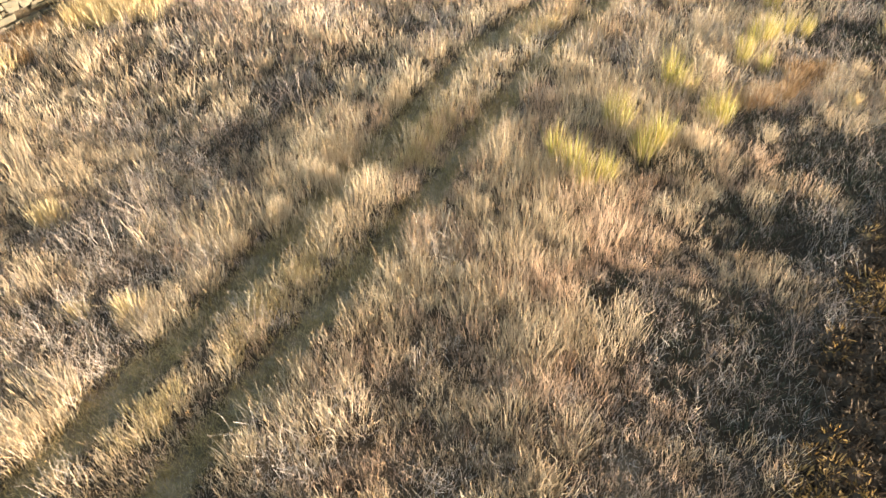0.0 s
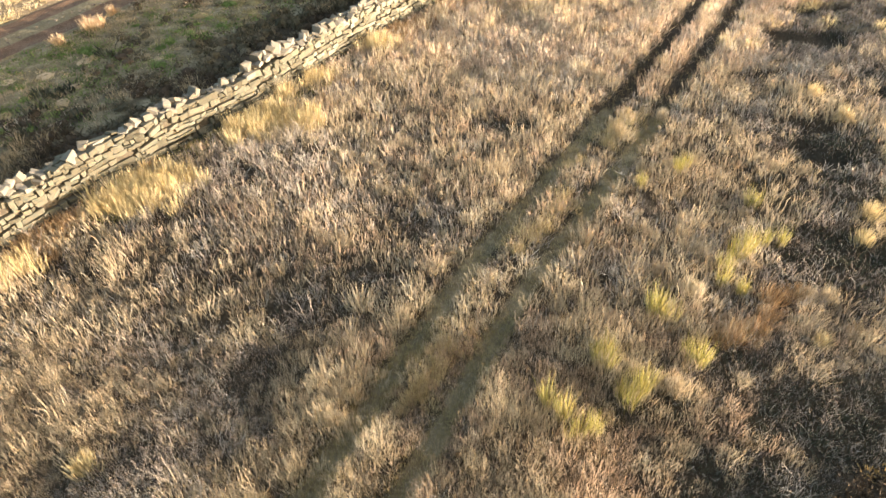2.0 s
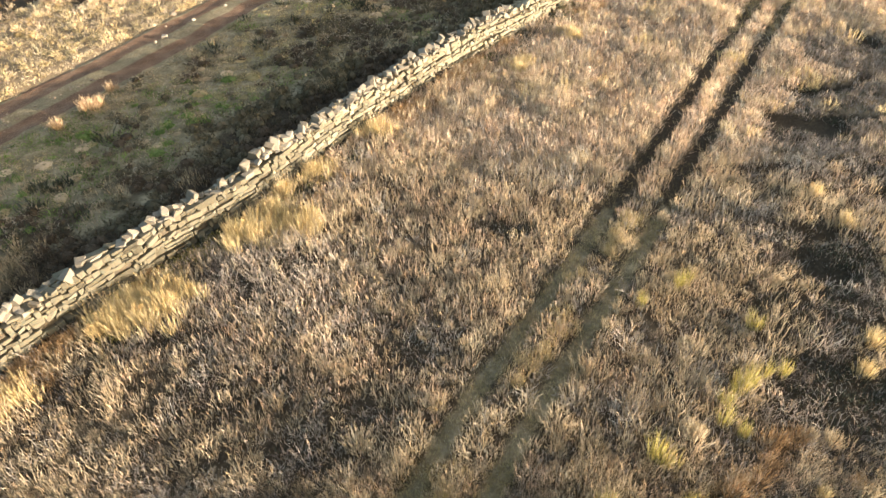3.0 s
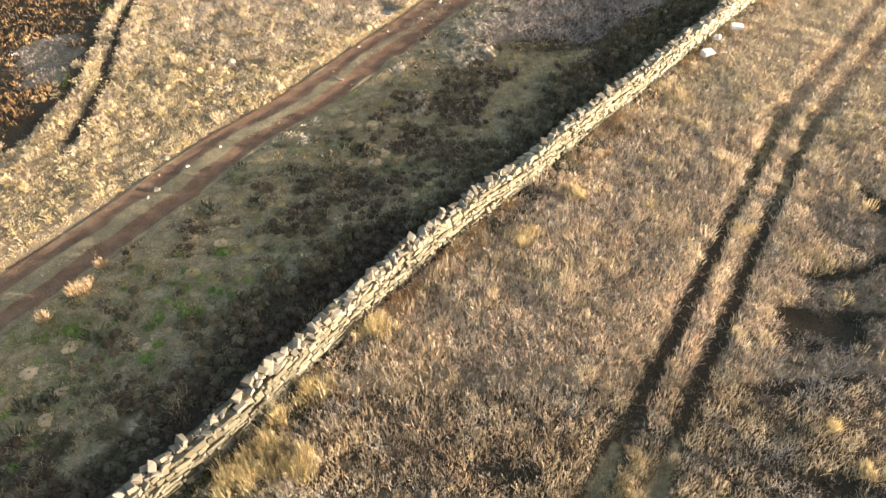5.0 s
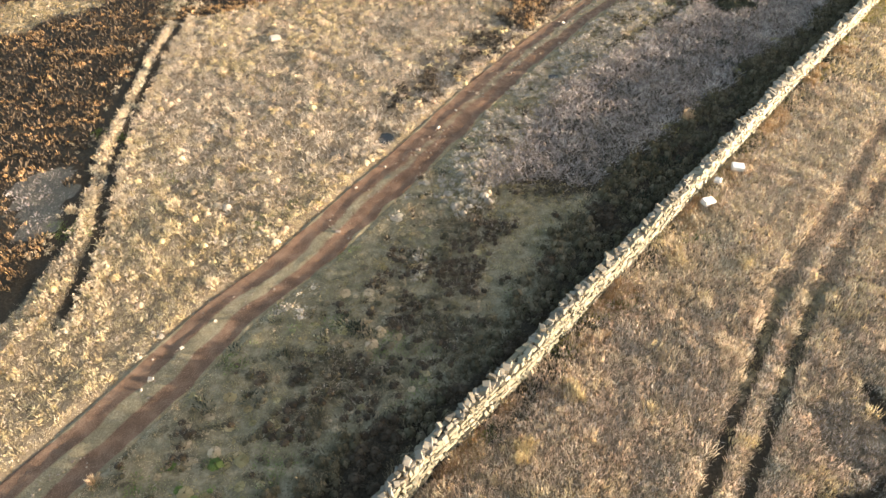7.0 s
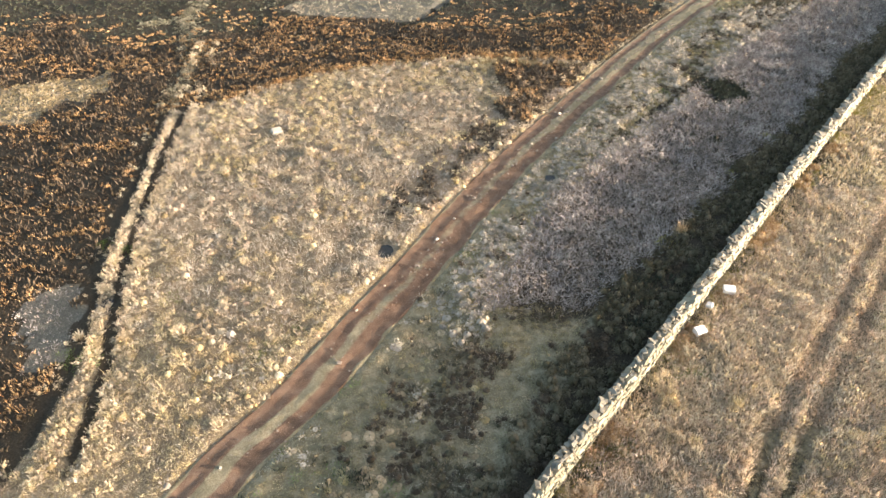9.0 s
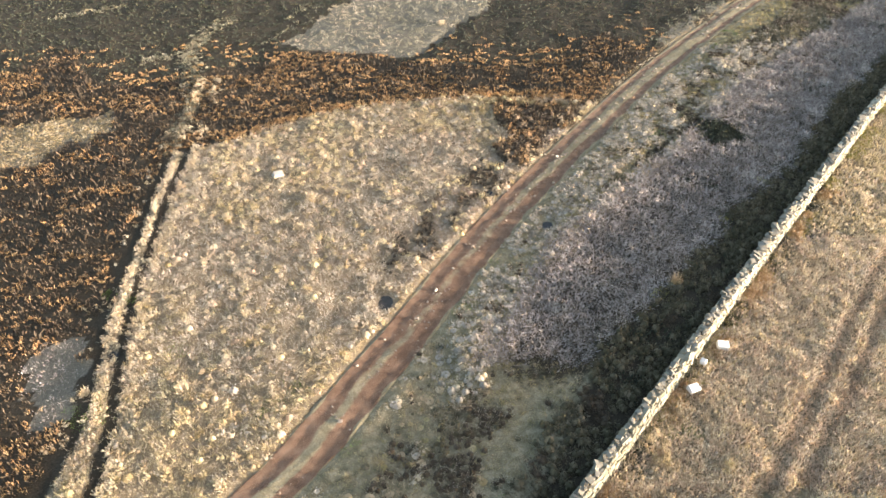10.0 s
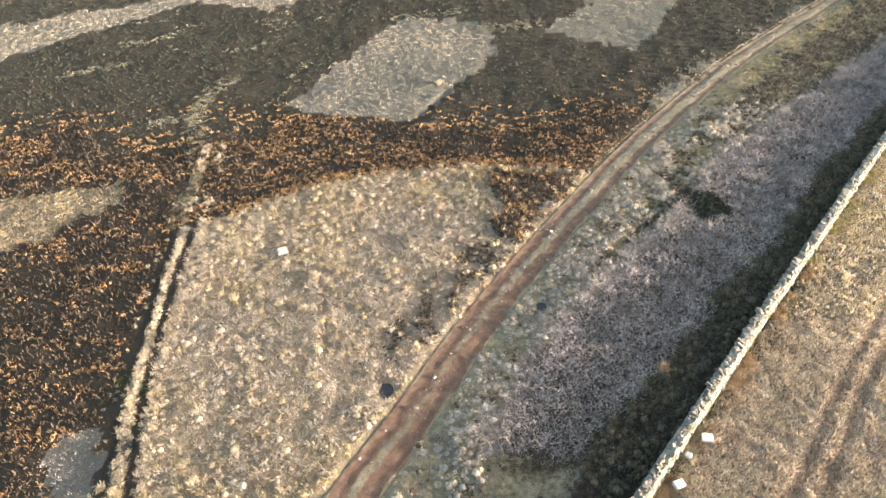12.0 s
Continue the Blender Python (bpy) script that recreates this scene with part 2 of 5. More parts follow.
STRAW = plant("straw", [(0.1, (0.29, 0.22, 0.145)), (0.35, (0.46, 0.37, 0.25)), (0.6, (0.59, 0.49, 0.345)), (0.9, (0.73, 0.64, 0.475))])
RUSSET = plant("russet_grass", [(0.1, (0.314, 0.217, 0.155)), (0.45, (0.549, 0.419, 0.3)), (0.9, (0.745, 0.606, 0.455))])
STEMS = plant("bleached_stems", [(0.1, (0.188, 0.152, 0.128)), (0.4, (0.352, 0.303, 0.26)), (0.65, (0.526, 0.475, 0.41)), (0.9, (0.743, 0.708, 0.63))], 0.25, 0.1)
# Darker STEMS: near-field shade put into the colour; also dusky stems elsewhere
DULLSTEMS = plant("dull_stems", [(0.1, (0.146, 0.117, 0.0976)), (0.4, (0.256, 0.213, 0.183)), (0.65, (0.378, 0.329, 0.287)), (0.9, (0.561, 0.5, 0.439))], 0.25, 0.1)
FAWN = plant("fawn_grass", [(0.1, (0.249, 0.18, 0.108)), (0.4, (0.407, 0.308, 0.187)), (0.65, (0.566, 0.436, 0.283)), (0.9, (0.763, 0.602, 0.409))], 0.25, 0.2)
ROSYSTEMS = plant("rosy_bleached_stems", [(0.1, (0.338, 0.246, 0.185)), (0.4, (0.607, 0.469, 0.353)), (0.65, (0.82, 0.667, 0.513)), (0.9, (0.909, 0.855, 0.671))], 0.25, 0.2)
RUSH = plant("yellow_green_rush", [(0.15, (0.168, 0.168, 0.0321)), (0.35, (0.336, 0.306, 0.0798)), (0.55, (0.503, 0.442, 0.155)), (0.85, (0.669, 0.595, 0.267))], 0.2)
MOSS = plant("yellow_moss_grass", [(0.15, (0.15, 0.15, 0.035)), (0.4, (0.33, 0.30, 0.075)), (0.6, (0.50, 0.44, 0.16)), (0.85, (0.66, 0.58, 0.30))], 0.3)
GOLD = plant("golden_grass", [(0.1, (0.414, 0.319, 0.162)), (0.5, (0.638, 0.526, 0.297)), (0.9, (0.84, 0.739, 0.493))], 0.2)
HEATHER = plant("dark_heather", [(0.1, (0.0334, 0.0365, 0.0224)), (0.5, (0.0616, 0.0653, 0.0421)), (0.9, (0.101, 0.104, 0.0705))], 0.25, 0.1)
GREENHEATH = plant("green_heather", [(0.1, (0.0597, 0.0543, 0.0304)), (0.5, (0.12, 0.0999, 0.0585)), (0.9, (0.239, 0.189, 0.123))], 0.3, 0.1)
BROWNHEATH = plant("brown_heather", [(0.1, (0.0433, 0.0319, 0.0191)), (0.5, (0.0841, 0.0614, 0.0393)), (0.9, (0.153, 0.112, 0.0743))], 0.25, 0.1)
# Orange of the meadow rim, and painted low sunlight on heather tops
RUST_SUNLIT = plant("rust_sunlit_tips", [(0.1, (0.27, 0.152, 0.0612)), (0.5, (0.458, 0.286, 0.137)), (0.9, (0.626, 0.432, 0.235))], 0.3, 0.2)
ASHCREAM = plant("ash_cream_cushions", [(0.1, (0.24, 0.205, 0.165)), (0.5, (0.42, 0.37, 0.305)), (0.9, (0.60, 0.54, 0.455))], 0.3, 0.25)
PEACH = plant("peach_grass", [(0.1, (0.36, 0.25, 0.15)), (0.5, (0.56, 0.41, 0.26)), (0.9, (0.74, 0.59, 0.41))], 0.2)
# Ochre colour stands for low sun on the tips of dark heather
TIPS = plant("sunlit_ochre_tips", [(0.1, (0.16, 0.10, 0.03)), (0.5, (0.34, 0.22, 0.075)), (0.9, (0.56, 0.41, 0.19))], 0.3, 0.2)
RUSTY = plant("rusty_grass", [(0.15, (0.20, 0.12, 0.06)), (0.5, (0.42, 0.285, 0.155)), (0.85, (0.64, 0.485, 0.29))], 0.2)
MAUVE = plant("grey_heather", [(0.1, (0.123, 0.102, 0.0882)), (0.4, (0.259, 0.22, 0.2)), (0.7, (0.455, 0.397, 0.36)), (0.95, (0.738, 0.657, 0.592))], 0.25, 0.1)
WISPS = plant("bleached_wisps", [(0.1, (0.285, 0.225, 0.167)), (0.4, (0.502, 0.413, 0.317)), (0.65, (0.68, 0.576, 0.454)), (0.9, (0.827, 0.738, 0.604))], 0.25, 0.2)
OLIVE = plant("olive_turf", [(0.1, (0.266, 0.199, 0.0941)), (0.4, (0.42, 0.321, 0.165)), (0.7, (0.588, 0.458, 0.253)), (0.95, (0.785, 0.618, 0.376))], 0.35)
TURF = plant("rut_turf", [(0.1, (0.196, 0.161, 0.0694)), (0.4, (0.337, 0.279, 0.133)), (0.7, (0.477, 0.399, 0.214)), (0.95, (0.66, 0.56, 0.335))], 0.6, 0.35, 0.9)
GREEN = plant("green_turf", [(0.1, (0.0801, 0.118, 0.026)), (0.5, (0.16, 0.217, 0.0578)), (0.9, (0.292, 0.362, 0.121))], 0.4, 0.35, 0.9)
PALE = plant("pale_tussock", [(0.1, (0.378, 0.304, 0.203)), (0.5, (0.609, 0.509, 0.359)), (0.9, (0.798, 0.704, 0.53))], 0.3)
STUBBLE = plant("cut_heather", [(0.1, (0.151, 0.131, 0.0918)), (0.5, (0.292, 0.265, 0.189)), (0.9, (0.46, 0.43, 0.315))], 0.3, 0.1)


def ground_material():
    """Peat, moss and litter: the masks earth, green, litter and wet of the mesh say where each lies."""
    m, tree, bsdf = shader("moor_ground", 0.95)
    fine, mid = noise_of(tree, 9.0, 6.0), noise_of(tree, 1.7, 5.0)
    peat = ramp_of(tree, fine, [(0.3, (0.028, 0.022, 0.014)), (0.6, (0.065, 0.05, 0.032)), (0.75, (0.12, 0.09, 0.055))])
    litter = ramp_of(tree, summed(tree, fine, 0.6, mid, 0.5), [(0.35, (0.11, 0.082, 0.052)), (0.55, (0.22, 0.17, 0.11)), (0.75, (0.37, 0.295, 0.195))])
    green = ramp_of(tree, summed(tree, fine, 0.4, mid, 0.65), [(0.36, (0.11, 0.092, 0.052)), (0.52, (0.22, 0.185, 0.115)), (0.68, (0.36, 0.305, 0.205))])
    ash = ramp_of(tree, fine, [(0.3, (0.095, 0.082, 0.062)), (0.55, (0.165, 0.147, 0.114)), (0.75, (0.255, 0.232, 0.184))])
    colour = peat
    for mask, what in (("litter", litter), ("green", green), ("ash", ash)):
        a = tree.nodes.new("ShaderNodeAttribute")
        a.attribute_name = mask
        sharp = node(tree, "MapRange", From_Min=0.35, From_Max=0.65)
        tree.links.new(summed(tree, a.outputs["Fac"], 1.0, mid, 0.6, -0.3), sharp.inputs[0])
        colour = mixed(tree, sharp.outputs[0], colour, what)
    tree.links.new(colour, bsdf.inputs["Base Color"])
    bumped(tree, bsdf, fine, 0.8, 0.06)
    return m


def track_material():
    """Red-brown gravelly earth, with trodden turf where the mask turf is high."""
    m, tree, bsdf = shader("red_earth", 0.95)
    fine, mid, grit = noise_of(tree, 14.0, 6.0), noise_of(tree, 1.2, 5.0), noise_of(tree, 60.0, 3.0)
    earth = ramp_of(tree, summed(tree, fine, 0.5, mid, 0.6), [(0.35, (0.085, 0.052, 0.034)), (0.55, (0.16, 0.102, 0.067)), (0.75, (0.25, 0.17, 0.118))])
    pebble = ramp_of(tree, grit, [(0.60, (0.0, 0.0, 0.0)), (0.68, (1.0, 1.0, 1.0))])
    earth = mixed(tree, pebble, earth, (0.36, 0.26, 0.19))
    red = tree.nodes.new("ShaderNodeAttribute")
    red.attribute_name = "red"
    earth = mixed(tree, red.outputs["Fac"], earth, mixed(tree, 1.0, earth, (1.06, 0.97, 0.92), "MULTIPLY"))
    turf = ramp_of(tree, summed(tree, fine, 0.7, mid, 0.4), [(0.35, (0.12, 0.10, 0.06)), (0.55, (0.22, 0.185, 0.115)), (0.75, (0.36, 0.305, 0.205))])
    a = tree.nodes.new("ShaderNodeAttribute")
    a.attribute_name = "turf"
    sharp = node(tree, "MapRange", From_Min=0.44, From_Max=0.58)
    tree.links.new(summed(tree, a.outputs["Fac"], 1.0, mid, 0.36, -0.18), sharp.inputs[0])
    tree.links.new(mixed(tree, sharp.outputs[0], earth, turf), bsdf.inputs["Base Color"])
    bumped(tree, bsdf, fine, 0.7, 0.05)
    return m


def stone_material(name, stops, lichen):
    m, tree, bsdf = shader(name, 0.88)
    fine, mid = noise_of(tree, 22.0, 6.0), noise_of(tree, 4.5, 4.0)
    geo, ob = tree.nodes.new("ShaderNodeNewGeometry"), tree.nodes.new("ShaderNodeObjectInfo")
    which = summed(tree, geo.outputs["Random Per Island"], 0.7, ob.outputs["Random"], 0.3)
    colour = ramp_of(tree, summed(tree, which, 0.7, fine, 0.35), stops)
    spots = ramp_of(tree, summed(tree, mid, 0.75, fine, 0.3), [(0.56, (0.0, 0.0, 0.0)), (0.66, (1.0, 1.0, 1.0))])
    colour = mixed(tree, spots, colour, lichen)
    tree.links.new(colour, bsdf.inputs["Base Color"])
    bumped(tree, bsdf, fine, 0.6, 0.03)
    return m


GROUND = ground_material()
EARTH = track_material()
# One gritstone in three tones: sunlight along the wall put into the colour
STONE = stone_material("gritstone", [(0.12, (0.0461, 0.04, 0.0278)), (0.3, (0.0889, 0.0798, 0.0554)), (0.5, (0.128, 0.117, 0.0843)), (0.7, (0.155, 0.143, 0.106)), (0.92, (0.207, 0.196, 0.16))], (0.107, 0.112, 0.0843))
LITSTONE = stone_material("lit_gritstone", [(0.15, (0.0869, 0.0749, 0.0492)), (0.4, (0.163, 0.146, 0.101)), (0.65, (0.229, 0.207, 0.149)), (0.9, (0.305, 0.286, 0.22))], (0.189, 0.189, 0.141))
SUNLITSTONE = stone_material("sunlit_gritstone", [(0.15, (0.16, 0.137, 0.0932)), (0.4, (0.256, 0.227, 0.164)), (0.65, (0.332, 0.301, 0.225)), (0.9, (0.415, 0.385, 0.302))], (0.292, 0.278, 0.216))
COPING = stone_material("weathered_gritstone", [(0.15, (0.0994, 0.0867, 0.0677)), (0.4, (0.169, 0.152, 0.119)), (0.65, (0.231, 0.209, 0.169)), (0.9, (0.307, 0.284, 0.238))], (0.18, 0.177, 0.158))
COBBLE = stone_material("loose_stone", [(0.1, (0.30, 0.25, 0.20)), (0.5, (0.42, 0.36, 0.29)), (0.95, (0.55, 0.49, 0.40))], (0.42, 0.40, 0.34))
GRIT = stone_material("track_grit", [(0.1, (0.20, 0.15, 0.115)), (0.5, (0.30, 0.235, 0.18)), (0.95, (0.42, 0.35, 0.28))], (0.32, 0.27, 0.21))
WHITE = stone_material("white_block", [(0.1, (0.74, 0.75, 0.76)), (0.9, (0.82, 0.82, 0.82))], (0.66, 0.65, 0.62))
CORE, _tree, _bsdf = shader("wall_fill", 0.95)
_tree.links.new(ramp_of(_tree, noise_of(_tree, 12.0), [(0.35, (0.06, 0.05, 0.036)), (0.7, (0.13, 0.11, 0.08))]), _bsdf.inputs["Base Color"])
WATER, _tree, _bsdf = shader("bog_water", 0.06)
_bsdf.inputs["Specular IOR Level"].default_value = 0.5
_bsdf.inputs["IOR"].default_value = 1.33
_tree.links.new(ramp_of(_tree, noise_of(_tree, 1.5), [(0.3, (0.035, 0.032, 0.028)), (0.7, (0.07, 0.064, 0.056))]), _bsdf.inputs["Base Color"])
bumped(_tree, _bsdf, noise_of(_tree, 6.0), 0.05, 0.02)


# ---- mesh makers ----
def mesh_of(name, verts, faces, material, marks=None, smooth=False):
    """A mesh from arrays; faces all have as many corners as faces has columns. marks: values of each vertex."""
    me = bpy.data.meshes.new(name)
    verts, faces = np.ascontiguousarray(verts, np.float32), np.ascontiguousarray(faces, np.int32)
    n, k = faces.shape
    me.vertices.add(len(verts))
    me.vertices.foreach_set("co", verts.ravel())
    me.loops.add(n * k)
    me.loops.foreach_set("vertex_index", faces.ravel())
    me.polygons.add(n)
    me.polygons.foreach_set("loop_start", np.arange(0, n * k, k, dtype=np.int32))
    me.polygons.foreach_set("use_smooth", np.full(n, smooth))
    me.update(calc_edges=True)
    for key, values in (marks or {}).items():
        me.attributes.new(key, "FLOAT", "POINT").data.foreach_set("value", np.asarray(values, np.float32))
    me.materials.append(material)
    return me


def part(name, me, parent, label=""):
    ob = new(name, me)
    ob.parent = parent
    return tagged(ob, label)


def scatter(rng, x0, x1, y0, y1, gap):
    """Uneven places about gap metres apart."""
    nx, ny = max(1, int((x1 - x0) / gap)), max(1, int((y1 - y0) / gap))
    gx, gy = np.meshgrid(np.arange(nx), np.arange(ny))
    x = x0 + (gx.ravel() + rng.uniform(0, 1, nx * ny)) * gap
    y = y0 + (gy.ravel() + rng.uniform(0, 1, nx * ny)) * gap
    return x, y


def tuft_arrays(rng, x, y, tall, wide, radius, count, splay, ground=True, crook=0.0, dome=0.25):
    """Tufts at x, y: each has count blades, tall and wide, that stand within radius and lean out by splay. All but count may be arrays."""
    n = len(x)

    def each(v):
        return np.repeat(np.broadcast_to(np.asarray(v, float), (n,)), count)
    bx, by, h, w, r, s = (each(v) for v in (x, y, tall, wide, radius, splay))
    m = n * count
    a, q = rng.uniform(0, 2 * np.pi, m), np.sqrt(rng.uniform(0, 1, m))
    px, py = bx + np.cos(a) * q * r, by + np.sin(a) * q * r
    h = h * rng.uniform(0.55, 1.1, m) * (1 - dome * q)
    lean = h * s * (0.25 + q) * rng.uniform(0.5, 1.3, m)
    turn = a + rng.normal(0, 0.7, m)
    lx, ly = np.cos(turn) * lean, np.sin(turn) * lean
    z = height(px, py) - 0.03 if ground else np.zeros(m)
    b = rng.uniform(0, 2 * np.pi, m)
    sx, sy = np.cos(b) * w * 0.5, np.sin(b) * w * 0.5
    kx, ky = rng.normal(0, 1, m) * crook * h, rng.normal(0, 1, m) * crook * h
    mx, my, mz = px + 0.38 * lx + kx, py + 0.38 * ly + ky, z + 0.56 * h
    verts = np.empty((m, 4, 3))
    verts[:, 0] = np.stack([px, py, z], -1)
    verts[:, 1] = np.stack([mx - sx, my - sy, mz], -1)
    verts[:, 2] = np.stack([mx + sx, my + sy, mz], -1)
    verts[:, 3] = np.stack([px + lx, py + ly, z + h], -1)
    tuft = np.repeat(np.repeat(rng.uniform(0, 1, n), count), 4)
    return verts.reshape(-1, 3), tuft


def strand_arrays(rng, x, y, tall, wide, radius, count, splay, wave=0.12, dome=0.25):
    """Tufts of long wavy stems: like tuft_arrays, but each stem bends twice on its way up."""
    n = len(x)

    def each(v):
        return np.repeat(np.broadcast_to(np.asarray(v, float), (n,)), count)
    bx, by, h, w, r, s = (each(v) for v in (x, y, tall, wide, radius, splay))
    m = n * count
    a, q = rng.uniform(0, 2 * np.pi, m), np.sqrt(rng.uniform(0, 1, m))
    h = h * rng.uniform(0.6, 1.25, m) * (1 - dome * q)
    foot = np.stack([bx + np.cos(a) * q * r, by + np.sin(a) * q * r, 0 * a], -1)
    foot[:, 2] = height(foot[:, 0], foot[:, 1]) - 0.03
    turn = a + rng.normal(0, 0.8, m)
    lean = h * s * (0.3 + q) * rng.uniform(0.4, 1.5, m)
    way = np.stack([np.cos(turn) * lean, np.sin(turn) * lean, h], -1)
    b = rng.uniform(0, 2 * np.pi, m)
    side = np.stack([np.cos(b), np.sin(b), 0 * b], -1) * (0.5 * w)[:, None]
    sway = rng.normal(0, 1, (m, 3)) * (wave * h)[:, None] * np.array([1, 1, 0.3])
    low = foot + way * np.array([0.22, 0.22, 0.42]) + sway
    high = foot + way * np.array([0.58, 0.58, 0.78]) - 0.7 * sway
    verts = np.stack([foot, low - side, low + side, high - 0.85 * side, high + 0.85 * side, foot + way], 1)
    return verts.reshape(-1, 3), np.repeat(np.repeat(rng.uniform(0, 1, n), count), 6), 6


def cushion_arrays(rng, x, y, radius, tall, count, leaf, wide, flat=0.0):
    """Rounded bushes at x, y: count short leaves each, all over a dome, pointing out of it."""
    n = len(x)

    def each(v):
        return np.repeat(np.broadcast_to(np.asarray(v, float), (n,)), count)
    bx, by, r, h, e, w = (each(v) for v in (x, y, radius, tall, leaf, wide))
    m = n * count
    a, up = rng.uniform(0, 2 * np.pi, m), rng.uniform(flat, 1, m)
    side = np.sqrt(1 - up ** 2)
    lump = 1 + 0.16 * np.sin(3 * a + each(rng.uniform(0, 6, n))) + rng.normal(0, 0.10, m)
    way = np.stack([np.cos(a) * side, np.sin(a) * side, up], -1) + rng.normal(0, 0.35, (m, 3))
    foot = np.stack([bx + np.cos(a) * side * r * lump, by + np.sin(a) * side * r * lump, height(bx, by) - 0.05 + h * up * lump], -1)
    tip = foot + way * (e * rng.uniform(0.6, 1.3, m))[:, None]
    b = rng.normal(0, 1, (m, 3))
    across = np.cross(way, b)
    across = across / (np.linalg.norm(across, axis=1)[:, None] + 1e-6) * (0.75 * w)[:, None]
    mid = 0.5 * (foot + tip)
    verts = np.stack([foot, mid - across, mid + across, tip], 1).reshape(-1, 3)
    # eight broad leaves close the heart of each bush
    r, h = (0.74 * np.broadcast_to(np.asarray(v, float), (n,))[:, None] for v in (radius, tall))
    z = (height(x, y) - 0.05)[:, None]
    a = np.arange(8)[None] * np.pi / 4 + rng.uniform(0, 6, (n, 1))
    rim, turn = r * rng.uniform(0.85, 1.15, (n, 8)), np.pi / 5
    cx, cy = np.asarray(x, float)[:, None], np.asarray(y, float)[:, None]
    flat_z = np.broadcast_to(z, (n, 8))
    heart = np.stack([np.stack([cx + rim * np.cos(a), cy + rim * np.sin(a), flat_z], -1),
                      np.stack([cx + 0.72 * rim * np.cos(a - turn), cy + 0.72 * rim * np.sin(a - turn), flat_z + 0.72 * h], -1),
                      np.stack([cx + 0.72 * rim * np.cos(a + turn), cy + 0.72 * rim * np.sin(a + turn), flat_z + 0.72 * h], -1),
                      np.stack([cx + 0.1 * rim * np.cos(a), cy + 0.1 * rim * np.sin(a), flat_z + h], -1)], 2).reshape(-1, 3)
    own = rng.uniform(0, 1, n)
    return np.concatenate([verts, heart]), np.concatenate([np.repeat(own, 4 * count), np.repeat(own, 32)])


def blades_mesh(name, pieces, material):
    """One mesh of blades with four corners each, and stems with six."""
    verts, tuft, faces, start = [], [], [], 0
    for v, t, *corners in pieces:
        step = corners[0] if corners else 4
        base = start + np.arange(len(v) // step)[:, None] * step
        shape = ((0, 2, 1), (1, 2, 3)) if step == 4 else ((0, 2, 1), (1, 2, 4), (1, 4, 3), (3, 4, 5))
        faces.append(np.concatenate([base + k for k in shape], 1).reshape(-1, 3))
        verts.append(v)
        tuft.append(t)
        start += len(v)
    return mesh_of(name, np.concatenate(verts), np.concatenate(faces), material, {"tuft": np.concatenate(tuft)})


def growth(name, pieces, material, label, category):
    return tagged(new(name, blades_mesh(name, pieces, material)), label, category, kind="stuff")


# ---- ground ----
def graded(*stretches):
    out = [np.arange(a, b, step) for a, b, step in stretches]
    return np.concatenate(out)


def ground_sheet():
    far = np.array([150, 220, 400, 800, 1600, 3000])
    xs = np.concatenate([-far[::-1], graded((-110, -34, 1.2), (-34, 38, 0.42), (38, 112, 1.0)), far])
    ys = np.concatenate([-far[::-1], graded((-60, 2, 2.0), (2, 62, 0.40), (62, 108, 0.66), (108, 175, 1.8)), [220, 400, 800, 1600, 3000]])
    x, y = (v.ravel() for v in np.meshgrid(xs, ys))
    z = height(x, y)
    w, nx, ny = across_wall(x, y), len(xs), len(ys)
    behind = (w < -0.5)
    strip = behind & (x > track_x(y))
    trench = np.clip((y - 42) / 3, 0, 1) * (bell(x - ditch_x(y), 0.34) + bell(x - drain_x(y), 0.30))
    meadow = (x < track_x(y)) & (x > ditch_x(y)) & (y < meadow_y(x))
    rut = rut_depth(x, y)
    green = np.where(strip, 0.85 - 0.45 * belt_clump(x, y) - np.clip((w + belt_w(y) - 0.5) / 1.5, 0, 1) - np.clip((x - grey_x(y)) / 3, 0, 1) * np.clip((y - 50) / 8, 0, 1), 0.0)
    green = np.where(meadow, 0.22, green)
    green = np.maximum(green, np.where(w > 0, rut * (1 - np.clip((y - 23) / 2, 0, 1) * np.clip((40 - y) / 8, 0, 1)) * np.where(y > 38, 0.55, 1.0), 0))
    # litter thins in the ruts past y 22: bared peat also paints their shadow
    litter = np.where(w > 0, np.where(y > 26, 0.72 + 0.28 * np.clip((y - 36) / 8, 0, 1), 0.40 - 0.45 * heath_bias(x, y)) - 0.8 * hag(x, y), 0.0) * (1 - rut * np.clip((48 - y) / 8, 0.2, 1) * np.clip((y - 22) / 2, 0, 1))
    litter = np.where(meadow, 0.70 - trench, litter)
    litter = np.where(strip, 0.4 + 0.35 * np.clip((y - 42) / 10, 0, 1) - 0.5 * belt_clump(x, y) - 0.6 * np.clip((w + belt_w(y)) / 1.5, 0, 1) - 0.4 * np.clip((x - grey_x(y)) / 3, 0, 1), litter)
    ash = np.where(mown(x, y), 0.9, 0.0)
    ash = np.where((x < track_x(y)) & (x > track_x(y) - 5) & (y > 97) & (value_noise(x, y, 4, 9) > 0.55), 0.7, ash)
    i = (np.arange(ny - 1)[:, None] * nx + np.arange(nx - 1)).ravel()
    faces = np.stack([i, i + 1, i + nx + 1, i + nx], 1)
    me = mesh_of("ground", np.stack([x, y, z], -1), faces, GROUND, {"green": green, "litter": litter, "ash": ash}, True)
    return tagged(new("ground", me), "open moorland ground of peat, moss and dry litter", "ground", kind="structure")


ground_sheet()


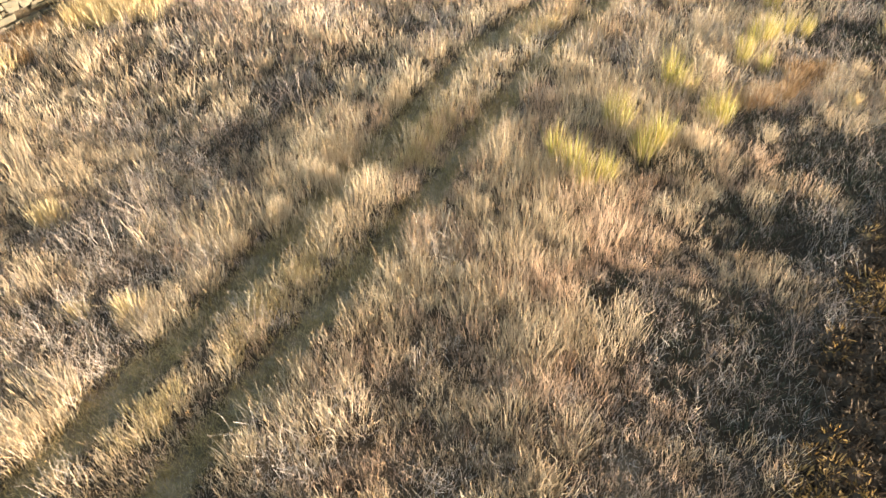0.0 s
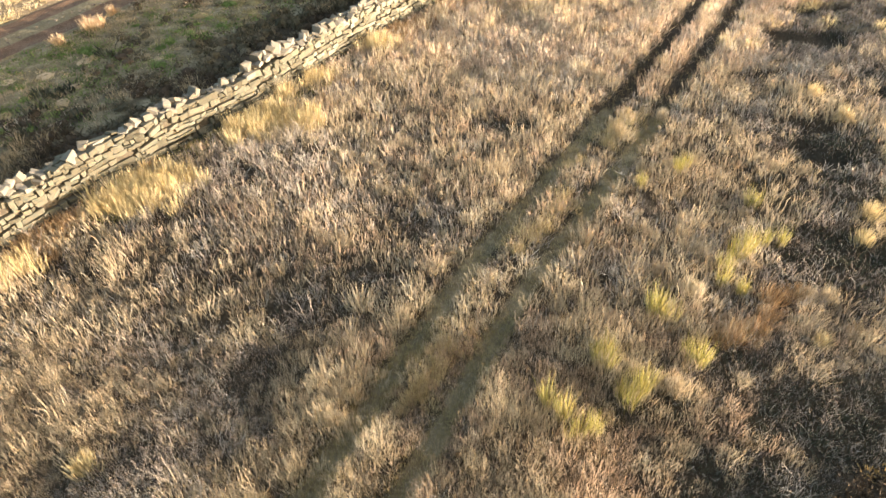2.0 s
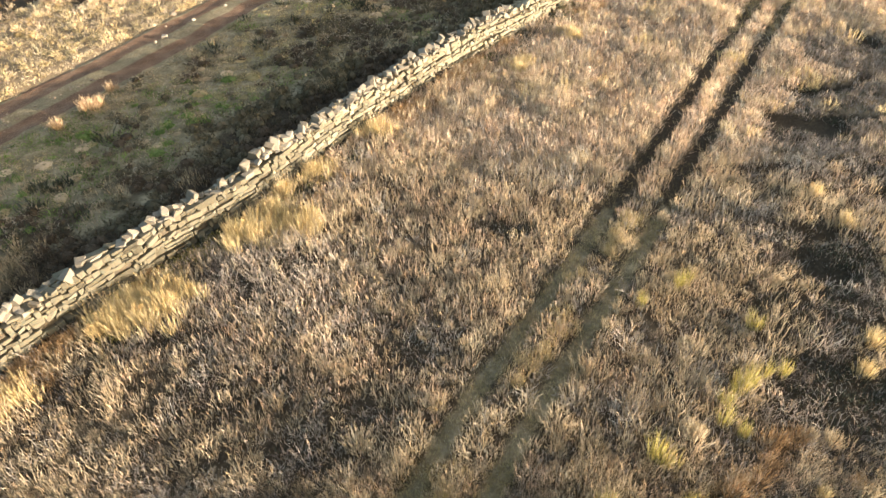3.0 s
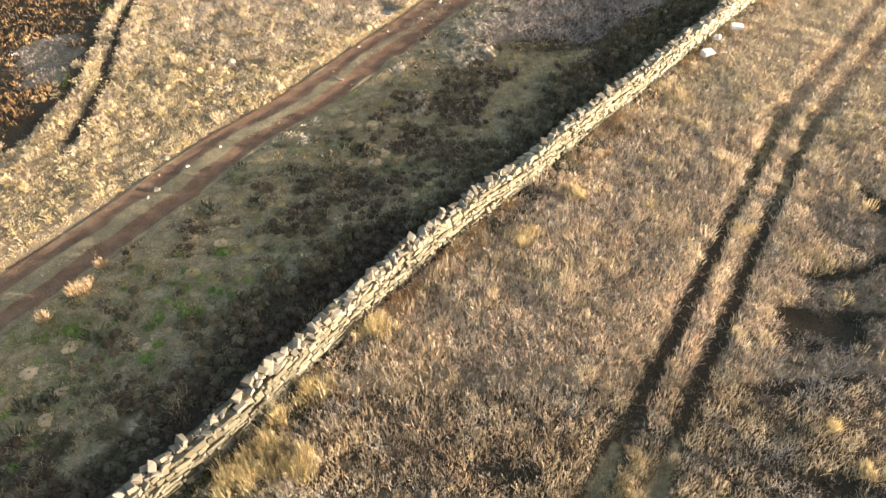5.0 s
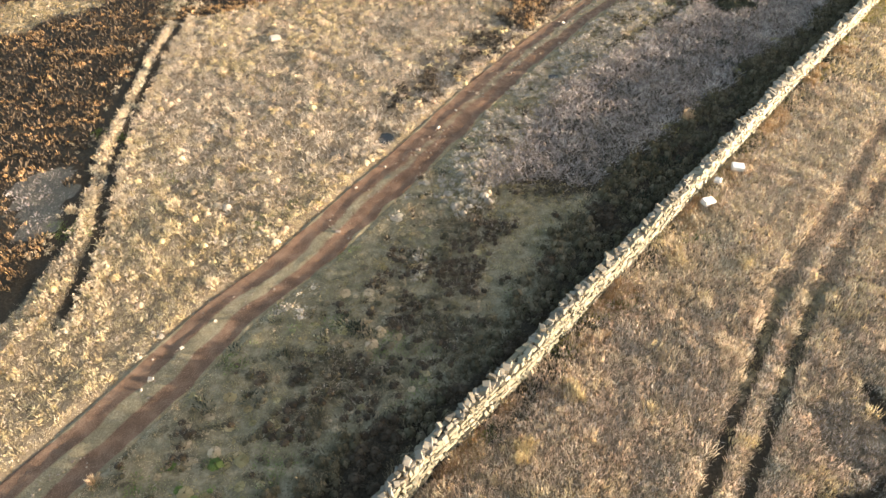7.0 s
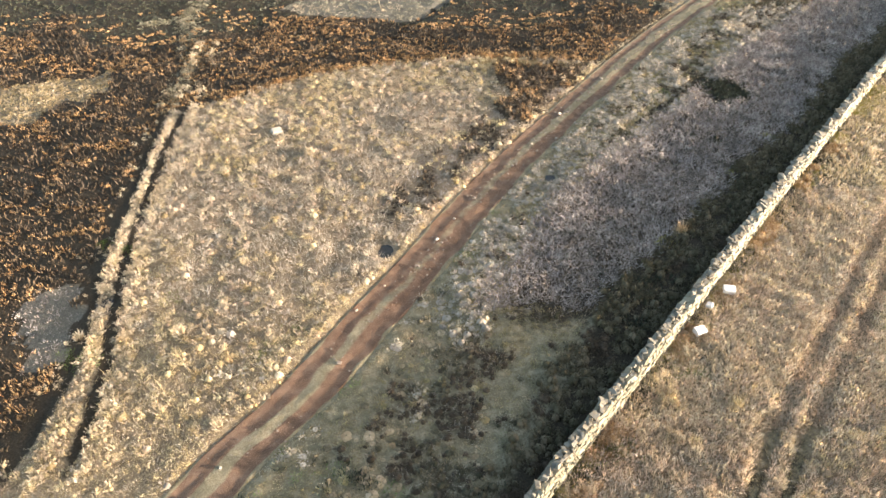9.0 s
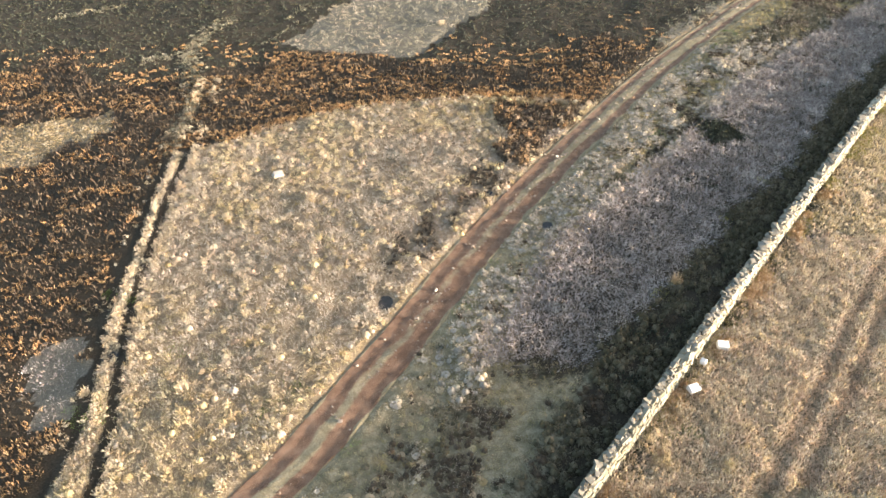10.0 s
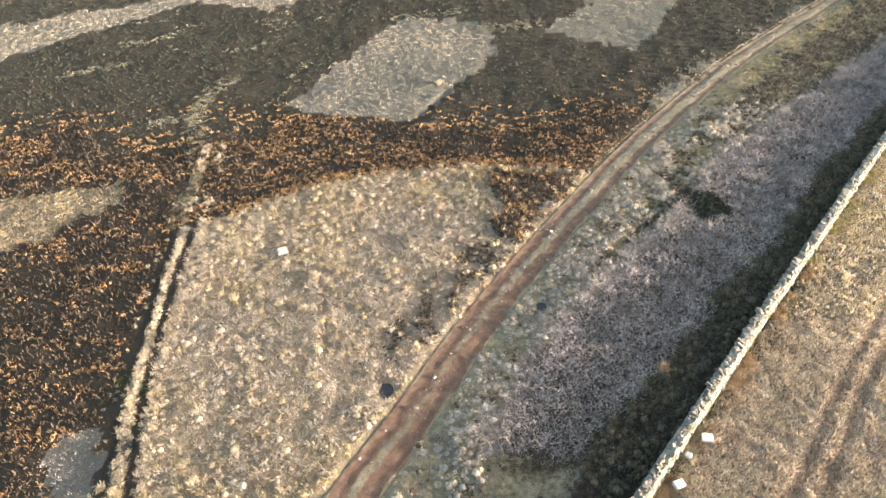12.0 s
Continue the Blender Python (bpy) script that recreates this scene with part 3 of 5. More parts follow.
def red_track():
    ys, us = np.arange(5, 175, 0.3), np.linspace(-2.3, 2.3, 37)
    u, y = (v.ravel() for v in np.meshgrid(us, ys))
    x = track_x(y) + u / LEAN_OF_WALL
    wob = u + 0.35 * (value_noise(x, y, 1.5, 11) - 0.5) + 0.12 * (value_noise(x, y, 6, 15) - 0.5)
    rut = bell(np.abs(wob) - 0.96, 0.42)
    z = -0.04 - 0.05 * rut + 0.05 * (value_noise(x, y, 0.6, 12) - 0.5) + 0.03 * (value_noise(x, y, 0.25, 13) - 0.5) - 0.35 * np.clip((np.abs(u) - 1.55) / 0.4, 0, 1)
    turf = np.clip(0.78 - 0.26 * bell(y - 62, 16) * (np.abs(wob) < 0.7) - 1.2 * rut + 0.25 * (np.abs(wob) > 1.5) + 0.45 * np.clip((y - 80) / 22, 0, 1), 0, 1)
    n = len(us)
    i = (np.arange(len(ys) - 1)[:, None] * n + np.arange(n - 1)).ravel()
    me = mesh_of("dirt_track", np.stack([x, y, z], -1), np.stack([i, i + 1, i + n + 1, i + n], 1), EARTH, {"turf": turf, "red": bell(y - 57, 17) * (0.6 + 0.4 * value_noise(x, y, 5, 14))}, True)
    return tagged(new("dirt_track_road", me), "red-brown earth track with two wheel ruts and a grassy middle", "track", kind="structure")


red_track()


def track_gravel():
    """Small stones strewn along the middle and the edges of the track."""
    rng = np.random.default_rng(5)
    n = 1500
    y = rng.uniform(24, 130, n)
    u = np.where(rng.uniform(0, 1, n) < 0.65, rng.normal(0, 0.22, n), rng.normal(0, 0.9, n))
    some = value_noise(u, y, 3.0, 18) > 0.4
    y, u = y[some], u[some]
    n = len(y)
    x = track_x(y) + u / LEAN_OF_WALL
    s = rng.lognormal(-3.5, 0.45, n) * (1 + np.clip((y - 50) / 70, 0, 0.8))
    corners = np.array([(a, c, d) for a in (-1, 1) for c in (-1, 1) for d in (-1, 1)], float)
    verts = corners[None] * s[:, None, None] * np.array([1.0, 0.85, 0.4]) * rng.uniform(0.6, 1.2, (n, 8, 3))
    a = rng.uniform(0, 6.3, n)
    vx = verts[..., 0] * np.cos(a)[:, None] - verts[..., 1] * np.sin(a)[:, None]
    vy = verts[..., 0] * np.sin(a)[:, None] + verts[..., 1] * np.cos(a)[:, None]
    verts = np.stack([vx + x[:, None], vy + y[:, None], verts[..., 2] - 0.05 + 0.3 * s[:, None]], -1)
    quads = np.array([(0, 1, 3, 2), (4, 6, 7, 5), (0, 4, 5, 1), (2, 3, 7, 6), (0, 2, 6, 4), (1, 5, 7, 3)])
    faces = (np.arange(n)[:, None, None] * 8 + quads).reshape(-1, 4)
    ob = new("track_gravel", mesh_of("track_gravel", verts.reshape(-1, 3), faces, GRIT))
    tagged(ob, "pale loose stones strewn along the earth track", "gravel", kind="stuff")


track_gravel()


def puddle_mesh(rng, rx, ry):
    a = np.linspace(0, 2 * np.pi, 40, endpoint=False)
    r = 1 + 0.12 * np.sin(2 * a + rng.uniform(0, 6)) + 0.09 * np.sin(3 * a + rng.uniform(0, 6)) + 0.05 * np.sin(7 * a + rng.uniform(0, 6))
    verts = np.concatenate([[[0, 0, 0]], np.stack([np.cos(a) * r * rx, np.sin(a) * r * ry, 0 * a], -1)])
    i = np.arange(40)
    return mesh_of("puddle", verts, np.stack([0 * i, i + 1, (i + 1) % 40 + 1], 1), WATER)


_rng = np.random.default_rng(3)
for _x, _y, _rx, _ry in PUDDLES:
    _p = new("puddle", puddle_mesh(_rng, _rx * 1.05, _ry * 1.05))
    _p.location = (_x, _y, float(height(_x, _y)) + 0.16)
    tagged(_p, "small dark bog puddle reflecting the pale sky", "puddle", "puddles on the moor", "structure")


# ---- the field in front of the wall ----
def in_gorse(x, y):
    """The dark corner of live heather at the field's near end."""
    return (x + 0.9 * (value_noise(x, y, 0.9, 26) - 0.5) > 4.25 + (y - 4.5) * 0.74) & (y < 9.6)


def field_growth():
    rng = np.random.default_rng(11)
    grass, russet, stems, dark, turf, gorse, tips, bright, moss, rosy, gold, dull, rusty, sward = ([] for _ in range(14))
    for y0, y1, x0, x1, gap, count, fat in ((3, 14, -13, 12.5, 0.25, 46, 0.65), (14, 27, -15, 20, 0.37, 40, 1.15), (27, 44, -6, 31, 0.44, 40, 1.45), (44, 66, 8, 42, 0.48, 30, 2.3), (66, 120, 28, 80, 0.95, 22, 3.6)):
        x, y = scatter(rng, x0, x1, y0, y1, gap)
        near = (across_wall(x, y) > 0.1) & (x < 5.2 + 0.54 * y) & (x > -4.5 - 0.6 * y) & ~in_gorse(x, y)
        x, y = x[near], y[near]
        n, rut = len(x), rut_depth(x, y)
        heath = 0.55 * value_noise(x, y, 3.2, 21) + 0.45 * value_noise(x, y, 1.1, 22) + 0.34 * heath_bias(x, y) + 0.02 * np.clip((y - 22) / 6, 0, 1) * np.clip((52 - y) / 10, 0, 1)
        warm = value_noise(x, y, 4.5, 23) + 0.04 * np.clip((y - 22) / 10, 0, 1) - 0.3 * np.clip((y - 40) / 10, 0, 1)
        heath = heath - 0.3 * bell(np.hypot(x - 2.6, y - 10.8), 2.4) - 0.28 * np.clip((y - 36) / 10, 0, 1)
        wide_rut = np.clip(1.25 - 1.6 * rut_depth(x, y, 0.36), 0.22, 1)
        bias = heath_bias(x, y)
        keep = (rut + rng.normal(0, 0.10, n) < np.where(y < 17, 0.45, 0.40)) & (hag(x, y) < 0.45) & ~((bias > 0.4) & (x > 2) & (y < 24) & (rng.uniform(0, 1, n) < 0.5))
        rust_patch = bell(np.hypot((x - 7.4) / 1.3, (y - 13.3) / 0.5), 1.0) > 0.4
        bare = ~keep & (rut < 0.32) & (hag(x, y) < 0.6)
        dark.append(tuft_arrays(rng, x[bare], y[bare], 0.26, 0.022 * fat, gap * 0.6, 34, 0.7))
        stems.append(tuft_arrays(rng, x[bare], y[bare], 0.36, 0.010 * fat, gap * 0.6, 9, 0.9, crook=0.15))
        is_heath = keep & (heath + rng.normal(0, 0.11, n) > np.where(y < 27, 0.60 - 0.10 * np.clip((-3 - x) / 2, 0, 1) * (y < 14) - 0.16 * (x > 2.4 + 0.5 * (y - 6)) * (y < 15), np.clip(0.50 + 0.03 * (y - 40), 0.50, 0.60))) & ~rust_patch
        is_russet = keep & ~is_heath & (warm + rng.normal(0, 0.14, n) > 0.62) | (keep & rust_patch)
        is_grass = keep & ~is_heath & ~is_russet
        is_rosy = is_heath & (fat > 1.3) & (bias < 0.4) & (rng.uniform(0, 1, n) < 0.9)
        # near-field zones drawn as shaded: dim swaps in the darker stem colour
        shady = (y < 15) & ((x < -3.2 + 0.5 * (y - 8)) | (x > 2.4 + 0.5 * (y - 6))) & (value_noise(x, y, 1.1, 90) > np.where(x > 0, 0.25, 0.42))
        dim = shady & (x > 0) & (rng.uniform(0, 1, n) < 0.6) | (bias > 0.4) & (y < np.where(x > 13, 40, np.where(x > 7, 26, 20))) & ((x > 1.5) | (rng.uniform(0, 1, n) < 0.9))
        fate = 0.35 * rng.uniform(0, 1, n) + 0.65 * np.clip(0.5 + 1.7 * (value_noise(x, y, 0.8 if y0 < 27 else 1.2, 93) - 0.5), 0, 1)
        is_cream = keep & ~is_heath & ~rust_patch & (fate < 0.7 * np.maximum(bell(np.hypot(x - 1.4, y - 8.8), 4.2), bell(np.hypot(x - 2.9, y - 13.4), 2.6)) - 0.22 * np.clip((-2 - x) / 3, 0, 1) * (y < 17) + (0.26 if fat < 1.3 else 0.48 if fat < 2 else 0.66))
        is_pink = is_cream & (y < 14) & (x > rut_x(y)) & (value_noise(x, y, 1.0, 96) > 0.45)
        is_cream &= ~is_pink
        is_grass &= ~is_cream & ~is_pink
        is_russet = is_russet & ~is_cream | is_pink
        is_gold = is_cream & (y > 26) & (rng.uniform(0, 1, n) < np.where(fat > 2, 0.30, 0.12 + 0.5 * (x > rut_x(y) + 0.8) * (y > 29)))
        is_cream &= ~is_gold
        size = wide_rut * rng.lognormal(-0.08, 0.30, n) * (0.52 + 0.55 * value_noise(x, y, 1.4, 25) + 0.45 * value_noise(x, y, 0.7 if y0 < 27 else 1.0, 91))
        size = size * (1 + 0.22 * bell(np.hypot(x + 1.6, y - 9.6), 3.0) + 0.16 * bell(np.hypot(x - 2.9, y - 13.4), 2.4) - 0.25 * shady * (x > 0)) * np.where(is_cream | is_gold, 1.12, 0.94)
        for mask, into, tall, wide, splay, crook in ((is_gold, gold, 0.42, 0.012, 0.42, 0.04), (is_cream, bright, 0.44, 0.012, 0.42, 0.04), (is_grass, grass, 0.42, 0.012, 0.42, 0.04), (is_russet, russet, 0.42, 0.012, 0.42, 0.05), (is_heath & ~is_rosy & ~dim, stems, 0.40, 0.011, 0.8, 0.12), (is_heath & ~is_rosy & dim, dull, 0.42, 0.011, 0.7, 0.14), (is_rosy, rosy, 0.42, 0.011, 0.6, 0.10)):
            tx, ty, ts = x[mask], y[mask], size[mask]
            bold = 1.0 if fat < 1.3 else 1.3 if fat < 2 else 1.75
            if fat > 2:
                ts, tall, splay = ts ** 0.5, tall * 0.86, splay * 1.3
            if 1.3 < fat < 2:
                splay, tall = splay * 0.55, tall * 1.08
            if fat < 0.9:
                splay, crook, tall = splay * 0.62, crook + 0.06, tall * 1.12
            if 0.9 < fat < 1.3 or fat < 0.9 and (into is stems or into is dull):
                into.append(strand_arrays(rng, tx, ty, tall * ts * 1.08, wide * fat * (0.75 if fat < 0.9 else 0.95), gap * (0.62 if fat < 0.9 else 0.55) * np.sqrt(ts), int(count * (0.5 if fat < 0.9 else 0.66)), splay * (0.8 if fat < 0.9 else 0.8), 0.04 + 0.45 * crook))
                continue
            into.append(tuft_arrays(rng, tx, ty, tall * ts * (0.9 + 0.1 * bold), wide * fat * bold, gap * (0.62 if fat < 0.9 else 0.5) * np.sqrt(ts), int(count / bold), splay, crook=crook))
        deep = is_heath & ((bias > 0.3) | shady & (rng.uniform(0, 1, n) < 0.5))
        tx, ty = x[deep], y[deep]
        dark.append(tuft_arrays(rng, tx + rng.normal(0, 0.1, len(tx)), ty, 0.22, 0.03 * fat, gap * 0.6, 10, 0.7))
        # low growth between the tufts and in the ruts
        x, y = scatter(rng, x0, x1, y0, y1, gap * 0.5)
        near = (across_wall(x, y) > 0.05) & ~((heath_bias(x, y) > 0.4) & (x > 2) & (y < 20) & (rng.uniform(0, 1, len(x)) < 0.6)) & (hag(x, y) < 0.5) & (x < 5.2 + 0.54 * y) & ~in_gorse(x, y)
        x, y = x[near], y[near]
        rut = rut_depth(x, y)
        green = (rut > 0.3) & ((y < 23) | (y > 37) | (rng.uniform(0, 1, len(x)) < 0.25))
        if y0 > 40:
            (grass if y0 > 60 else russet).append(tuft_arrays(rng, x[green], y[green], 0.30, 0.014 * fat, gap * 0.42, 18, 0.8, dome=0.1))
            green &= False
        if fat < 1.3:
            half = green & (rng.uniform(0, 1, len(x)) < 0.8)
            turf.append(tuft_arrays(rng, x[half], y[half], 0.19, 0.0085, gap * 0.55, 30, 0.8, crook=0.08))
            half = green & ~half
            grass.append(tuft_arrays(rng, x[half], y[half], 0.15, 0.0075, gap * 0.6, 26, 0.9, crook=0.08))
        else:
            turf.append(tuft_arrays(rng, x[green], y[green], 0.13, 0.012 * fat, gap * 0.42, 18, 0.8))
        low = rut <= 0.3
        x, y = x[low], y[low]
        hollow = (y > 26) & (y < 42) & (heath_bias(x, y) > 0.4)
        dull.append(tuft_arrays(rng, x[hollow], y[hollow], 0.24, 0.013 * fat, gap * 0.4, 7, 0.8, crook=0.14))
        x, y = x[~hollow], y[~hollow]
        lot = rng.uniform(0, 1, len(x)) < 0.55
        (russet if fat < 1.3 else rosy if fat < 3 else gold).append(tuft_arrays(rng, x[lot], y[lot], 0.17 if fat < 1.3 else 0.34, (0.012 if fat < 1.3 else 0.015) * fat, gap * 0.4, 3 if 1 < fat < 1.3 else 8 if fat < 2 else 18, 0.7, dome=0.1))
        (stems if fat < 1.3 else rosy if fat < 2 else bright).append(tuft_arrays(rng, x[~lot], y[~lot], 0.18 if fat < 1.3 else 0.36, (0.011 if fat < 1.3 else 0.014) * fat, gap * 0.4, 4 if fat < 1.3 else 6 if fat < 2 else 12, 1.0, crook=0.14, dome=0.1))
        # fuller tufts that stand out of the rest
        n = int((x1 - x0) * (y1 - y0) * (1.5 if fat < 1.3 else 1.1 if fat < 2 else 0.6))
        x, y = rng.uniform(x0, x1, n), rng.uniform(y0, y1, n)
        near = (across_wall(x, y) > 0.4) & (x < 5.2 + 0.54 * y) & ~in_gorse(x, y) & (rut_depth(x, y) < 0.1) & (value_noise(x, y, 1.6, 29) + 0.5 * value_noise(x, y, 6, 30) - 1.0 * heath_bias(x, y) > 0.70)
        x, y = x[near], y[near]
        s = np.clip(rng.lognormal(-0.3, 0.4, len(x)), 0.4, 1.3)
        bright.append(tuft_arrays(rng, x, y, 0.55 * s, 0.012 * fat, 0.26 * s, int(110 / max(fat, 0.9)**0.8), 0.34))
    # bright stems that stand out singly over the rest
    for y0, y1, x0, x1, gap in ((13, 30, -12, 20, 0.26), (30, 50, -3, 32, 0.30), (50, 75, 14, 46, 0.45)):
        x, y = scatter(rng, x0, x1, y0, y1, gap)
        near = (across_wall(x, y) > 0.4) & (x < 5.2 + 0.54 * y) & ~in_gorse(x, y) & (rut_depth(x, y) < 0.15) & (hag(x, y) < 0.4) & (heath_bias(x, y) < 0.4)
        near &= 0.6 * value_noise(x, y, 1.0, 68) + 0.4 * value_noise(x, y, 3.0, 69) + rng.normal(0, 0.1, len(x)) > np.where(y > 26, 0.34, 0.42)
        x, y = x[near], y[near]
        lot = value_noise(x, y, 2.6, 70) + rng.normal(0, 0.2, len(x))
        for mask, into in ((lot > 0.54, bright), ((lot > 0.32) & (lot <= 0.54), rosy), (lot <= 0.32, stems)):
            into.append(tuft_arrays(rng, x[mask], y[mask], 0.46, 0.0009 * y[mask], 0.10, 6, 0.3, crook=0.08, dome=0.1))
    # mossy grass along the wall's foot
    y = np.concatenate([rng.uniform(12, 95, 1500), rng.uniform(46, 95, 900)])
    x = wall_x(y) + (0.1 + np.abs(rng.normal(0, 0.5, 2400))) / LEAN_OF_WALL
    some = value_noise(x, y, 2.6, 27) > 0.47
    moss.append(tuft_arrays(rng, x[some], y[some], 0.24, 0.014 + 0.0006 * y[some], 0.25, 30, 0.7))
    # rusty grass and dark heather in the lee of the wall
    y = rng.uniform(15, 72, 1900)
    x = wall_x(y) + (0.2 + np.abs(rng.normal(0, 0.6, 1900))) / LEAN_OF_WALL
    lot = value_noise(x, y, 1.6, 74)
    some = lot > 0.53
    rusty.append(tuft_arrays(rng, x[some], y[some], 0.42, 0.010 + 0.0004 * y[some], 0.22, 34, 0.4))
    some = lot < 0.38
    dark.append(tuft_arrays(rng, x[some], y[some], 0.30, 0.016 + 0.0005 * y[some], 0.26, 34, 0.6))
    # golden grass along the wall
    for gx, gy, rx, ry, many in ((-8.6, 19.6, 1.0, 0.9, 60), (-9.6, 18.9, 0.5, 0.4, 22), (-5.9, 23.4, 1.0, 0.8, 46), (-6.4, 22.7, 0.5, 0.5, 24), (-4.4, 23.1, 0.5, 0.4, 22), (-4.8, 26.2, 0.9, 0.6, 26), (-2.2, 29.2, 0.8, 0.6, 22), (-12.0, 16.6, 1.0, 0.6, 26), (6.8, 37.5, 0.9, 0.6, 30), (4.2, 34.4, 0.7, 0.5, 24), (13.4, 47.8, 1.0, 0.8, 40), (14.2, 46.2, 0.6, 0.5, 16), (17.9, 45.7, 0.5, 0.5, 16), (13.9, 34.5, 0.5, 0.6, 14), (16.5, 32.1, 0.5, 0.5, 14)):
        x, y = gx + rng.normal(0, 0.6 * rx, many), gy + rng.normal(0, 0.6 * ry, many)
        out = across_wall(x, y) > 0.3
        gold.append(tuft_arrays(rng, x[out], y[out], 0.80 if gy < 30 else 0.52, 0.017, 0.19, 40 if gy < 30 else 26, 0.28))
    # green turf in the wall's lee
    for gx, gy, rx, ry, many in ((9.9, 43.0, 1.6, 0.6, 70), (15.9, 48.2, 1.2, 0.6, 44), (6.8, 40.1, 0.8, 0.5, 34), (2.6, 35.1, 0.5, 0.4, 20)):
        x, y = gx + rng.normal(0, 0.6 * rx, many), gy + rng.normal(0, 0.6 * ry, many)
        out = across_wall(x, y) > 0.25
        sward.append(tuft_arrays(rng, x[out], y[out], 0.26, 0.022, 0.26, 30, 0.5))
    # golden tufts on the hump between the ruts
    y = rng.uniform(3, 24, 560)
    x = rut_x(y) + rng.normal(0, 0.22, 560) / 0.83
    some = value_noise(x, y, 1.2, 60) > 0.40
    gold.append(tuft_arrays(rng, x[some], y[some], 0.38, 0.008, 0.17, 50, 0.3))
    # full cream tufts on both sides of the ruts
    y = rng.uniform(5, 15, 170)
    x = rut_x(y) + np.where(rng.uniform(0, 1, 170) < 0.8, -1.75, 1.9) + rng.normal(0, 0.3, 170)
    some = value_noise(x, y, 1.0, 92) > 0.4
    bright.append(tuft_arrays(rng, x[some], y[some], 0.52, 0.008, 0.22, 90, 0.3))
    # live heather in the near corner
    x, y = scatter(rng, 2, 16, 0, 10, 0.26)
    live = in_gorse(x, y) & (x < 5.2 + 0.54 * y)
    x, y = x[live], y[live]
    gorse.append(cushion_arrays(rng, x, y, 0.24, 0.28, 64, 0.10, 0.016))
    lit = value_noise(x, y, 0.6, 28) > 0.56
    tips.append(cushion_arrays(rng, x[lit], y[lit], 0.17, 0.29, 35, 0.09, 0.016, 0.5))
    # the same grass goes on, thinner, to the sides and behind
    x, y = scatter(rng, -22, 52, -12, 72, 0.7)
    inner = (x < 5.2 + 0.54 * y) & (x > -4.5 - 0.6 * y) & (y > 3)
    outer = ~inner & (across_wall(x, y) > 0.3) & (x < 16 + 0.56 * y) & (rut_depth(x, y) < 0.3) & ~in_gorse(x, y)
    x, y = x[outer], y[outer]
    lot = value_noise(x, y, 1.6, 97) + rng.normal(0, 0.15, len(x))
    for mask, into in ((lot > 0.56, bright), ((lot > 0.44) & (lot <= 0.56), grass), (lot <= 0.44, russet)):
        into.append(tuft_arrays(rng, x[mask], y[mask], 0.34, 0.030, 0.38, 16, 0.5))
    growth("moor_grass", grass, STRAW, "dry straw-coloured moor grass in the walled field", "grass")
    growth("cream_grass_tufts", bright, PALE, "full cream-coloured dry grass tufts in the walled field", "grass")
    growth("russet_moor_grass", russet, RUSSET, "russet dry grass patches in the walled field", "grass")
    growth("heather_stems", stems, STEMS, "bleached grey leafless heather stems in the walled field", "heather")
    growth("rusty_wall_grass", rusty, RUSTY, "rust-brown grass in the lee of the stone wall", "grass")
    growth("shade_dulled_stems", dull, DULLSTEMS, "grey-brown leafless heather stems, darkened for shade, over dark undergrowth", "heather")
    growth("rosy_heather_stems", rosy, ROSYSTEMS, "pinkish cream leafless stems in the walled field", "heather")
    growth("golden_field_grass", gold, GOLD, "golden grass along the wall and over the far field", "grass")
    growth("low_heather", dark, HEATHER, "low dark heather under bleached stems", "heather")
    growth("rut_turf", turf, TURF, "short olive turf in the wheel ruts of the field", "turf")
    growth("wall_foot_grass", moss, MOSS, "yellow-green mossy grass along the wall's foot", "grass")
    growth("lee_turf", sward, GREEN, "deep green turf in the lee of the stone wall", "turf")
    growth("live_heather", gorse, BROWNHEATH, "dark live heather in the field's near corner", "heather")
    growth("live_heather_tips", tips, TIPS, "tips of the dark live heather, sunlight put in as ochre colour", "heather")


field_growth()


def tussock_mesh(rng, material, tall, radius, count, wide, splay, outer=None):
    """The two parts of a tussock: upright blades in its heart and looser ones drooping round it."""
    zero = np.zeros(1)
    heart = [tuft_arrays(rng, zero, zero, tall, wide, radius * 0.7, count // 2, splay, ground=False),
             tuft_arrays(rng, zero + rng.normal(0, 0.12), zero + rng.normal(0, 0.12), tall * 1.1, wide, radius * 0.5, count // 6, splay * 0.8, ground=False)]
    skirt = [tuft_arrays(rng, zero + rng.normal(0, 0.08), zero, tall * 0.75, wide, radius * 1.15, count // 3, splay * 1.6, ground=False)]
    out = []
    for name, pieces, look_of in (("heart", heart, material), ("skirt", skirt, outer or material)):
        verts = np.concatenate([v for v, _ in pieces])
        out.append((name, blades_mesh(name, [(verts, np.repeat(rng.uniform(0, 1, len(verts) // 4), 4))], look_of)))
    return out


